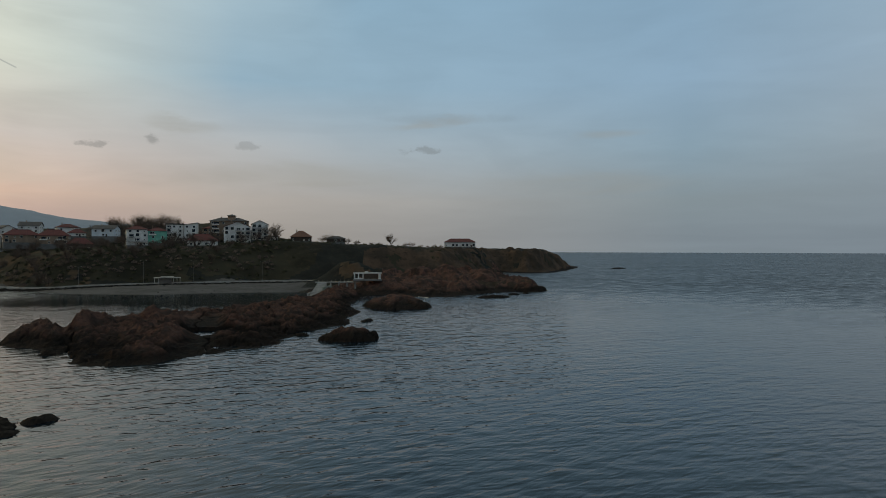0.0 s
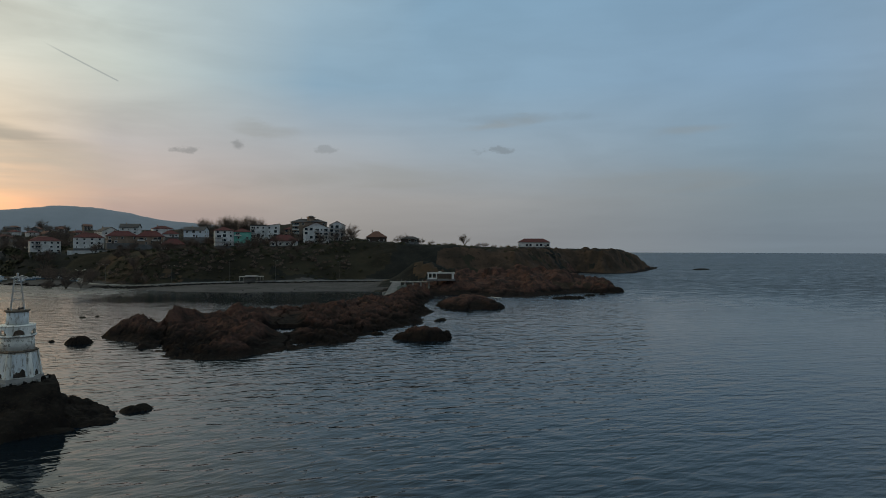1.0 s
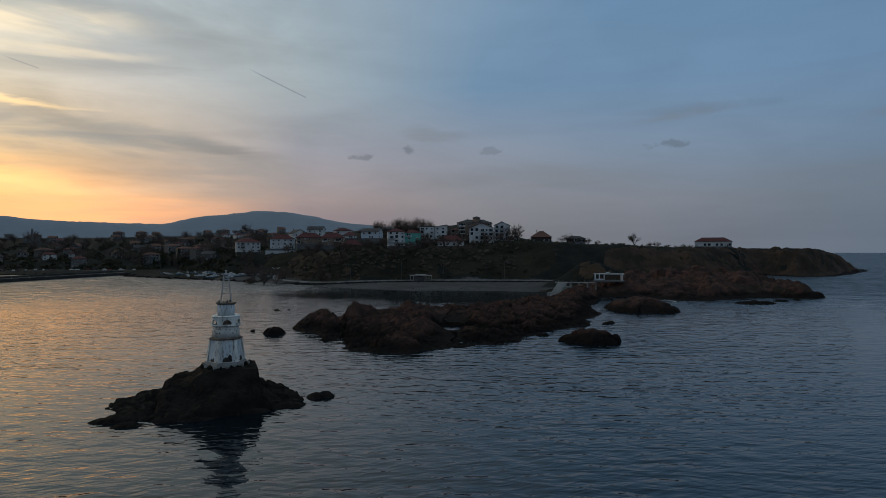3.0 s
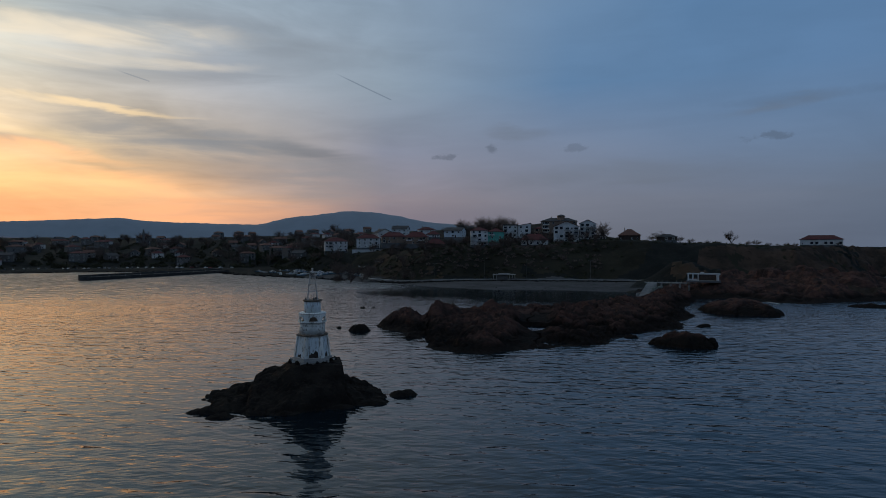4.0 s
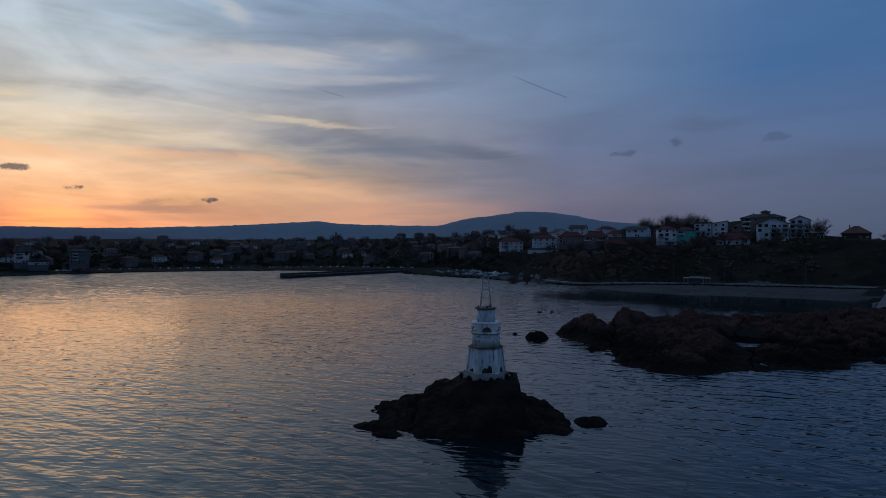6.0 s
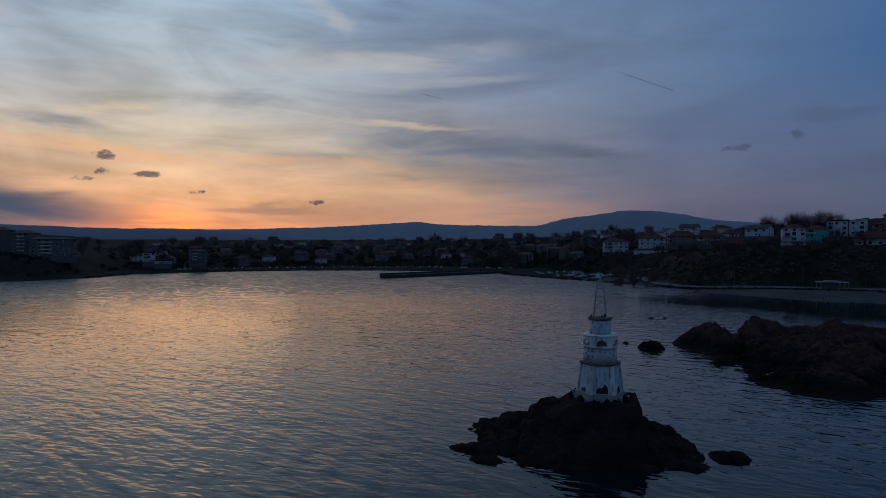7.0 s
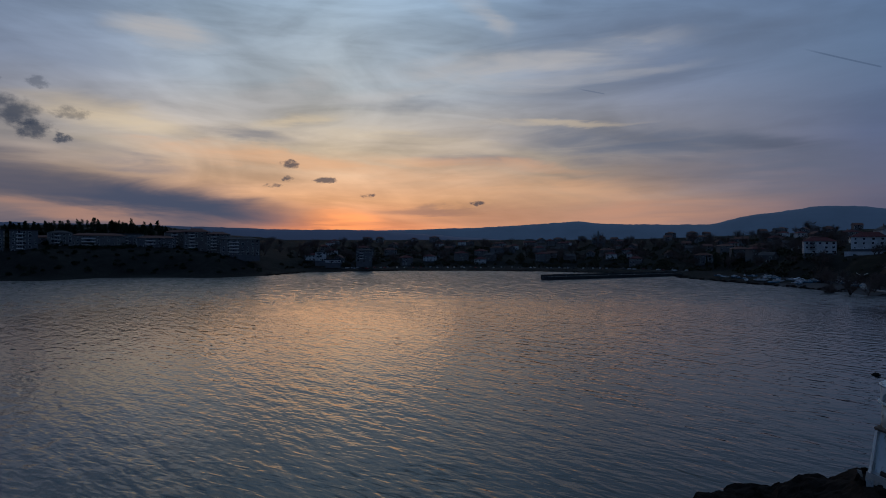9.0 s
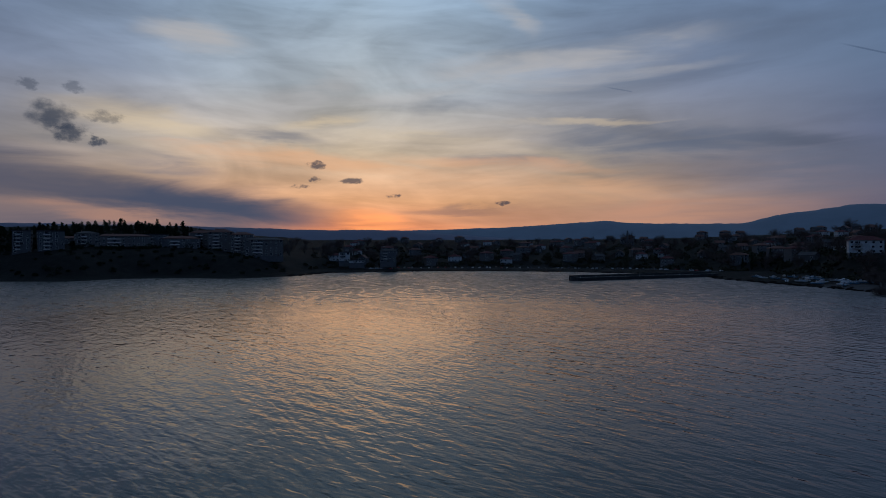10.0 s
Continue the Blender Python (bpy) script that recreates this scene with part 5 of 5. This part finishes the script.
def scrub(name, label, count, where, size, mat):
    """Low bushes as many small leaf clumps."""
    rs = random.Random(count)
    vs, fs = [], []
    spot = [where(rs) for _ in range(count)]
    level = land_height(*np.array(spot).T)
    for (x, y), z in zip(spot, level):
        if z < 2.4:
            continue
        rx = size * rs.uniform(.6, 1.5)
        for _ in range(46):
            v = Vector((rs.gauss(0, 1), rs.gauss(0, 1), abs(rs.gauss(0, 1)))).normalized() * rs.random() ** .4
            c = Vector((x + v.x * rx, y + v.y * rx, z + v.z * rx * .9))
            a = Vector((rs.gauss(0, 1), rs.gauss(0, 1), rs.gauss(0, 1))).normalized()
            b = a.orthogonal().normalized() * rs.uniform(.2, .45) * size * .6
            a = a * rs.uniform(.25, .6) * size * .6
            k = len(vs)
            vs += [c - a, c + b, c + a, c - b]
            fs.append((k, k + 1, k + 2, k + 3))
    me = bpy.data.meshes.new(name)
    me.from_pydata(vs, [], fs)
    me.materials.append(mat)
    return tagged(new(name, me), label, "bushes", kind="stuff")


def polar(b0, b1, r0, r1):
    def pick(rs):
        b, r = rs.uniform(b0, b1), rs.uniform(r0, r1)
        return -r * math.sin(radians(b)), r * math.cos(radians(b))
    return pick


scrub("bluff_scrub", "leafless scrub along the bluff's edge", 330, polar(-12, 14, 420, 560), 1.1, SHRUB)
scrub("slope_scrub", "dark scrub on the slope below the houses", 300, polar(11, 38, 385, 450), 1.3, SHRUB)
scrub("garden_hedge", "bare brown hedges at the foot of the houses", 260, polar(12.5, 36, 396, 428), 1.5, TWIG)
scrub("garden_scrub", "dark garden bushes between the houses", 340, polar(13, 40, 405, 560), 1.7, SHRUB)
scrub("shore_scrub", "dark bushes along the town's shore", 900, polar(38, 82, 470, 800), 3.0, SHRUB)
scrub("town_wood", "dark leafless thickets between the town's houses", 620, polar(36, 80, 500, 980), 4.2, SHRUB)
scrub("south_scrub", "dark bushes on the south-west slope", 320, polar(83, 108, 500, 640), 2.2, NEEDLES)
scrub("ridge_wood", "dark pine wood on the south-west ridge", 420, polar(84, 112, 620, 720), 3.6, NEEDLES)


# ---- along the beach ----
def ribbon(name, label, line, width, lift, thick, mat, category):
    """A strip of paving or wall laid over the ground along a line."""
    bm = bmesh.new()
    pts = []
    for (ax, ay), (bx, by) in zip(line, line[1:]):
        n = max(2, int(math.hypot(bx - ax, by - ay) / 4))
        pts += [(ax + (bx - ax) * i / n, ay + (by - ay) * i / n) for i in range(n)]
    pts.append(line[-1])
    rows = []
    for i, (x, y) in enumerate(pts):
        a, b = pts[max(i - 1, 0)], pts[min(i + 1, len(pts) - 1)]
        t = Vector((b[0] - a[0], b[1] - a[1])).normalized()
        z = max(ground_z(x, y), .6) + lift
        rows.append([bm.verts.new((x - t.y * s * width / 2, y + t.x * s * width / 2, z + dz)) for s, dz in ((-1, -1.2), (-1, thick), (1, thick), (1, -1.2))])
    for p, q in zip(rows, rows[1:]):
        for i in range(4):
            bm.faces.new((p[i], q[i], q[(i + 1) % 4], p[(i + 1) % 4]))
    bm.faces.new(rows[0]), bm.faces.new(rows[-1][::-1])
    ob = mesh_object(name, bm, mat)
    return tagged(ob, label, category, kind="structure")


SEAFRONT = [(-292, 396), (-268, 380), (-248, 352), (-226, 338), (-193, 334), (-163, 345), (-128, 357), (-96, 369), (-66, 373), (-54, 366)]
ribbon("promenade", "pale concrete promenade behind the beach", SEAFRONT, 3.4, .25, .12, CONCRETE, "promenade")
ribbon("sea_wall", "low pale concrete wall along the beach", [(x + 1.5, y - 3.6) for x, y in SEAFRONT[3:]], .5, .1, .75, CONCRETE, "wall")
ribbon("slope_path", "worn earth path up the grassy slope", [(-225, 342), (-214, 356), (-206, 368), (-201, 382), (-203, 396), (-212, 404)], 2.2, .1, .1, EARTH, "path")


def street_lamp(x, y, height):
    top = thing("street_lamp", Matrix.Translation((x, y, max(ground_z(x, y), 1.5))) @ Matrix.Rotation(radians(facing(x, y) + 12), 4, "Z"), "tall thin grey street lamp behind the beach", "street lamp", "lamps along the beach")
    bm = bmesh.new()
    rod(bm, (0, 0, -.3), (0, 0, height), .09, .06, 6)
    part("pole", bm, DIMMED_GREYWALL, top)
    for s in (-1, 1):
        bm = bmesh.new()
        rod(bm, (0, 0, height - .1), (s * 1.3, 0, height + .25), .05, n=4)
        arm = part("arm", bm, DIMMED_GREYWALL, top)
        bm = bmesh.new()
        box(bm, s * 1.4, 0, height + .2, .55, .22, .12)
        part("lamp_head", bm, IRON, arm)


for x, y, h in ((-183, 339, 10.5), (-228, 346, 11), (-236, 352, 11), (-153, 350, 13), (-128.5, 360, 12.5), (-92, 374, 11.5)):
    street_lamp(x, y, h)


def winged_lamp(x, y):
    """A short mast with two raised white wings where the promenade begins."""
    top = thing("winged_lamp", Matrix.Translation((x, y, ground_z(x, y))) @ Matrix.Rotation(radians(facing(x, y) + 10), 4, "Z"), "short white lamp with two raised wings by the promenade", "street lamp")
    bm = bmesh.new()
    rod(bm, (0, 0, -.5), (0, 0, 2.4), .22, .16, 8)
    part("pole", bm, FRAME, top)
    for s in (-1, 1):
        bm = bmesh.new()
        for v in box(bm, s * 1.5, 0, 2.2, 3.0, .8, .3):
            v.co.z += abs(v.co.x) * .55
        part("wing", bm, FRAME, top, "raised white wing")


winged_lamp(-276, 392)


def beach_hut():
    x, y = -139.5, 349.5
    top = thing("beach_hut", Matrix.Translation((x, y, ground_z(x, y))) @ Matrix.Rotation(radians(22), 4, "Z"), "low flat-roofed beach bar with open sides", "beach hut")
    bm = bmesh.new()
    box(bm, -1.0, .8, -.5, 6.4, 4, 3.4)
    part("wall", bm, DIMMED_BEIGE, top)
    bm = bmesh.new()
    box(bm, 0, 0, 3.3, 14, 6.4, .3)
    part("roof", bm, CONCRETE, top, "pale flat roof slab")
    bm = bmesh.new()
    box(bm, 0, 0, 3.62, 7, 3.5, .5)
    part("roof_hatch", bm, CONCRETE, top)
    for px in (-6.6, -4.6, 3.2, 5.0, 6.6):
        bm = bmesh.new()
        box(bm, px, -2.8, -.5, .3, .3, 3.8)
        part("post", bm, CONCRETE, top)
    bm = bmesh.new()
    box(bm, 4.6, 1.5, -.5, 3.8, .25, 1.6)
    part("counter", bm, DARK_WOOD, top)


beach_hut()


def ruin():
    top = thing("ruined_pavilion", Matrix.Translation((-22.5, 300, 7.1)) @ Matrix.Rotation(radians(4), 4, "Z"), "roofless white concrete pavilion on the rocks", "ruin")
    bm = bmesh.new()
    box(bm, 0, 0, -.5, 14.2, 6.4, .75)
    part("floor_slab", bm, DIMMED_GREYWALL, top)
    for px, py in ((-6.4, -2.8), (-4.4, -2.8), (-2.2, -2.8), (6.2, -2.8), (-6.4, 2.8), (-2, 2.8), (2.2, 2.8), (6.2, 2.8)):
        bm = bmesh.new()
        box(bm, px, py, .3, .5, .5, 2.8)
        part("column", bm, PLASTER, top)
    for py in (-2.8, 2.8):
        bm = bmesh.new()
        box(bm, 0, py, 3.1, 14, .5, .4)
        part("beam", bm, PLASTER, top, "white concrete beam")
    bm = bmesh.new()
    box(bm, 5.9, 0, .3, 1.0, 5.6, 2.8)
    part("wall", bm, PLASTER, top)
    bm = bmesh.new()
    box(bm, -4.4, -2.5, .3, 3.8, .3, .7)
    part("parapet", bm, PLASTER, top)
    # Dark panel added behind the columns to give the pavilion's shaded interior.
    bm = bmesh.new()
    box(bm, 1.2, 2.5, .3, 8, .3, 2.7)
    part("back_wall", bm, DARK_WOOD, top, "dark panel for the shaded interior")
    bm = bmesh.new()
    box(bm, -.5, 2.6, 3.5, 1.6, .5, .5)
    part("roof_block", bm, PLASTER, top)


ruin()


def landing():
    top = thing("landing_steps", Matrix.Translation((-44.5, 286, 0)) @ Matrix.Rotation(radians(9), 4, "Z"), "pale concrete landing steps with a faded green wall", "steps")
    for k in range(14):
        bm = bmesh.new()
        box(bm, -2.4 + .32 * k, -7 + k * 1.15, -1.2, 4.2, 1.17, 1.7 + .44 * k)
        part("step", bm, CONCRETE, top)
    bm = bmesh.new()
    box(bm, 4.2, 2.5, -1, .5, 16, 5.6, -16)
    part("side_wall", bm, WEATHERED_GREEN, top, "faded green side wall")
    bm = bmesh.new()
    box(bm, -3.4, 1, -1, .4, 13.5, 3.0, -14)
    part("kerb_wall", bm, CONCRETE, top)
    bm = bmesh.new()
    box(bm, 9.5, 12.5, 5.7, 22, 2.2, .4, -2)
    part("walkway", bm, CONCRETE, top, "pale walkway slab")
    for k in range(10):
        bm = bmesh.new()
        box(bm, 0 + k * 2.1, 11.5 - .07 * k, 6.1, .1, .1, 1.0)
        part("rail_post", bm, IRON, top)
    for k in range(5):
        bm = bmesh.new()
        box(bm, 2 + k * 4.0, 12.5, -2, .8, .8, 7.8)
        part("pier", bm, CONCRETE, top)


landing()


def pier():
    a, b = Vector((-408, 252)), Vector((-430, 396))
    along = (b - a).normalized()
    m = Matrix.Translation((*((a + b) / 2), 0)) @ Matrix.Rotation(math.atan2(along.y, along.x), 4, "Z")
    top = thing("harbour_pier", m, "long dark concrete harbour pier", "pier")
    length = (b - a).length
    bm = bmesh.new()
    box(bm, 0, 0, -3, length, 8, 5.2)
    part("deck", bm, BACKLIT_CONCRETE, top)
    bm = bmesh.new()
    box(bm, 0, 3.6, 2.2, length, .7, 1.4)
    part("parapet", bm, BACKLIT_CONCRETE, top)
    for k in range(9):
        bm = bmesh.new()
        prism(bm, 8, .25, .2, 2.2, 2.8, x=-length / 2 + 4 + k * 14, y=-3.4)
        part("bollard", bm, IRON, top)
    bm = bmesh.new()
    prism(bm, 8, 3.2, 2.6, -2, 2.6, x=-length / 2 + 1)
    part("pier_head", bm, BACKLIT_CONCRETE, top)


pier()

# fence posts along the headland
for k in range(9):
    b = -7.4 - .58 * k + rng.uniform(-.12, .12)
    r = 575 + rng.uniform(-4, 4)
    x, y = -r * math.sin(radians(b)), r * math.cos(radians(b))
    ob = thing("fence_post", Matrix.Translation((x, y, ground_z(x, y) - .3)), "weathered post on the headland", "post", "posts on the headland")
    _b = bmesh.new()
    rod(_b, (0, 0, 0), (rng.uniform(-.1, .1), 0, rng.uniform(1.8, 3.6)), .16, .12, 6)
    part("post", _b, DARK_WOOD, ob)


# ---- boats and cars ----
def boat(label, x, y, turn, hull_mat):
    top = thing("boat", Matrix.Translation((x, y, ground_z(x, y) + .1)) @ Matrix.Rotation(radians(turn), 4, "Z"), label, "boat", "boats hauled out on the shore")
    bm = bmesh.new()
    rings = []
    for xx, w, zb in ((-3.4, .95, .25), (-2, 1.15, .1), (0, 1.2, .05), (1.8, .95, .15), (3.0, .5, .4), (3.9, .06, .75)):
        rings.append([bm.verts.new((xx, yy * w, z)) for yy, z in ((-1, 1.15 + .06 * max(xx, 0)), (-.75, zb + .25), (0, zb), (.75, zb + .25), (1, 1.15 + .06 * max(xx, 0)))])
    for a, b in zip(rings, rings[1:]):
        for i in range(5):
            bm.faces.new((a[i], a[(i + 1) % 5], b[(i + 1) % 5], b[i]))
    bm.faces.new(rings[0]), bm.faces.new(rings[-1][::-1])
    part("hull", bm, hull_mat, top)
    bm = bmesh.new()
    box(bm, .5, 0, 1.1, 1.7, 1.4, .95)
    cab = part("cabin", bm, HULL, top)
    bm = bmesh.new()
    box(bm, .5, 0, 1.55, 1.74, 1.44, .3)
    part("cabin_window", bm, GLASS, cab)
    bm = bmesh.new()
    box(bm, -3.55, 0, .5, .3, .4, .9)
    part("outboard_motor", bm, DARK_ROOF, top)
    return top


boats = [boat("small white boat hauled out on the shore", -300, 372, 30, HULL), boat("small blue boat hauled out on the shore", -292, 376, 60, HULL_BLUE), boat("white cabin boat hauled out on the shore", -308, 380, 10, HULL)]
for i in range(46):
    t = rng.random()
    x = -382 + 128 * t + rng.uniform(-4, 4)
    y = 372 - 8 * t + rng.uniform(-8, 22) + (12 if t < .35 else 0)
    if float(inside(COAST, np.array([x]), np.array([y]))[0]) < 4:
        y += 12
    s = rng.uniform(.6, 1.05)
    m = Matrix.Translation((x, y, max(ground_z(x, y), .8))) @ Matrix.Rotation(rng.uniform(0, 6.28), 4, "Z") @ Matrix.Rotation(rng.uniform(-.12, .12), 4, "X") @ Matrix.Diagonal((s, s, s, 1))
    copy_thing(rng.choice(boats + boats[1:2]), m).matrix_basis = m


def car(label, x, y, turn, paint):
    top = thing("car", Matrix.Translation((x, y, ground_z(x, y))) @ Matrix.Rotation(radians(turn), 4, "Z"), label, "car", "cars parked along the shore road")
    bm = bmesh.new()
    prof = [(-2.1, .35), (-2.15, .8), (-2.0, .95), (-.9, 1.0), (1.0, .98), (1.9, .85), (2.15, .65), (2.1, .3)]
    ends = [[bm.verts.new((x0, yy, z)) for x0, z in prof] for yy in (-.85, .85)]
    for i in range(len(prof)):
        j = (i + 1) % len(prof)
        bm.faces.new((ends[0][i], ends[0][j], ends[1][j], ends[1][i]))
    bm.faces.new(ends[0]), bm.faces.new(ends[1][::-1])
    part("body", bm, paint, top)
    bm = bmesh.new()
    lo = [bm.verts.new(p) for p in ((-1.7, -.8, .95), (1.0, -.8, .95), (1.0, .8, .95), (-1.7, .8, .95))]
    hi = [bm.verts.new(p) for p in ((-1.3, -.65, 1.42), (.3, -.65, 1.42), (.3, .65, 1.42), (-1.3, .65, 1.42))]
    for i in range(4):
        bm.faces.new((lo[i], lo[(i + 1) % 4], hi[(i + 1) % 4], hi[i]))
    bm.faces.new(lo[::-1]), bm.faces.new(hi)
    part("windows", bm, GLASS, top)
    bm = bmesh.new()
    box(bm, -.5, 0, 1.41, 1.65, 1.35, .06)
    part("roof", bm, paint, top)
    for wx in (-1.35, 1.35):
        for wy in (-.8, .8):
            bm = bmesh.new()
            rod(bm, (wx, wy - .1, .32), (wx, wy + .1, .32), .32, n=12)
            part("wheel", bm, TYRE, top)
    return top


ROAD = [(-640, 150), (-640, 205), (-622, 275), (-582, 345), (-520, 408), (-455, 428)]
cars = [car("parked %s car on the shore road" % n, -640 + 3 * i, 160 + 6 * i, 80, m) for i, (n, m) in enumerate(zip(("white", "silver", "dark", "red"), CAR_PAINTS))]
seg = [(ROAD[i], ROAD[i + 1], math.hypot(ROAD[i + 1][0] - ROAD[i][0], ROAD[i + 1][1] - ROAD[i][1])) for i in range(len(ROAD) - 1)]
total = sum(s[2] for s in seg)
for i in range(60):
    s = total * (i + rng.random() * .6) / 60
    for (a, b, length) in seg:
        if s <= length:
            break
        s -= length
    t = s / length
    nx, ny = -(b[1] - a[1]) / length, (b[0] - a[0]) / length
    off = rng.choice((0, 0, 7))
    x, y = a[0] + (b[0] - a[0]) * t + nx * off, a[1] + (b[1] - a[1]) * t + ny * off
    m = Matrix.Translation((x, y, ground_z(x, y) + .05)) @ Matrix.Rotation(math.atan2(b[1] - a[1], b[0] - a[0]) + math.pi / 2 + rng.uniform(-.1, .1), 4, "Z")
    copy_thing(rng.choice(cars[:1] * 2 + cars), m).matrix_basis = m
ribbon("shore_road", "asphalt road along the town's shore", ROAD, 9, .02, .04, material("asphalt", (.05, .05, .05), .9, (.04, .04, .04), None, .5), "road")


# ---- small traces on the shore ----
def pebbles(name, label, line, count, spread, size, mat, category):
    rs = random.Random(count)
    spots = []
    for _ in range(count):
        i = rs.randrange(len(line) - 1)
        t = rs.random()
        spots.append((line[i][0] + (line[i + 1][0] - line[i][0]) * t + rs.gauss(0, spread), line[i][1] + (line[i + 1][1] - line[i][1]) * t + rs.gauss(0, spread)))
    level = land_height(*np.array(spots).T)
    vs, fs = [], []
    for (x, y), z in zip(spots, level):
        k, r = len(vs), size * rs.uniform(.4, 1.3)
        z = max(float(z), 0)
        for dx, dy, dz in ((-1, -.7, -.3), (1, -.6, -.3), (.8, .8, -.3), (-.9, .7, -.3), (-.5, -.4, .6), (.6, -.3, .5), (.4, .5, .65), (-.5, .35, .5)):
            vs.append((x + dx * r * rs.uniform(.7, 1.1), y + dy * r * rs.uniform(.7, 1.1), z + dz * r * rs.uniform(.7, 1.1)))
        fs += [(k, k + 1, k + 5, k + 4), (k + 1, k + 2, k + 6, k + 5), (k + 2, k + 3, k + 7, k + 6), (k + 3, k, k + 4, k + 7), (k + 4, k + 5, k + 6, k + 7)]
    me = bpy.data.meshes.new(name)
    me.from_pydata(vs, [], fs)
    me.materials.append(mat)
    return tagged(new(name, me), label, category, kind="stuff")


pebbles("beach_stones", "dark stones along the foot of the sea wall", [(x + 4, y - 9) for x, y in SEAFRONT[3:9]], 1500, 2.4, .6, ISLET_ROCK, "stones")
pebbles("shore_stones", "dark boulders along the town's shore", WEST_SHORE[7:] + BAY_SHORE[:6], 520, 2.5, 1.3, ISLET_ROCK, "stones")
pebbles("bay_stones", "dark stones in the shallows off the beach", [(-150, 285), (-110, 285), (-70, 295)], 60, 9, .5, ISLET_ROCK, "stones")

FOAM = material("white_foam", (.75, .77, .78), .9, (.6, .63, .65), None, 2.0)


def foam(line, width, seed):
    """A broken strip of foam lying on the water."""
    rs = random.Random(seed)
    bm = bmesh.new()
    last = None
    for i in range(41):
        t = i / 40 * (len(line) - 1)
        k = min(int(t), len(line) - 2)
        x = line[k][0] + (line[k + 1][0] - line[k][0]) * (t - k)
        y = line[k][1] + (line[k + 1][1] - line[k][1]) * (t - k)
        w = width * (.25 + rs.random()) * math.sin(math.pi * (i + .5) / 41)
        row = [bm.verts.new((x + rs.gauss(0, .15), y - w, .12)), bm.verts.new((x, y, .22)), bm.verts.new((x + rs.gauss(0, .15), y + w, .12))]
        if last:
            bm.faces.new((last[0], row[0], row[1], last[1])), bm.faces.new((last[1], row[1], row[2], last[2]))
        last = row
    return tagged(mesh_object("foam", bm, FOAM), "thin line of white foam washing the rocks", "foam", kind="stuff")


foam([(-6, 291), (-1, 287), (3, 280), (7, 273)], .45, 1)
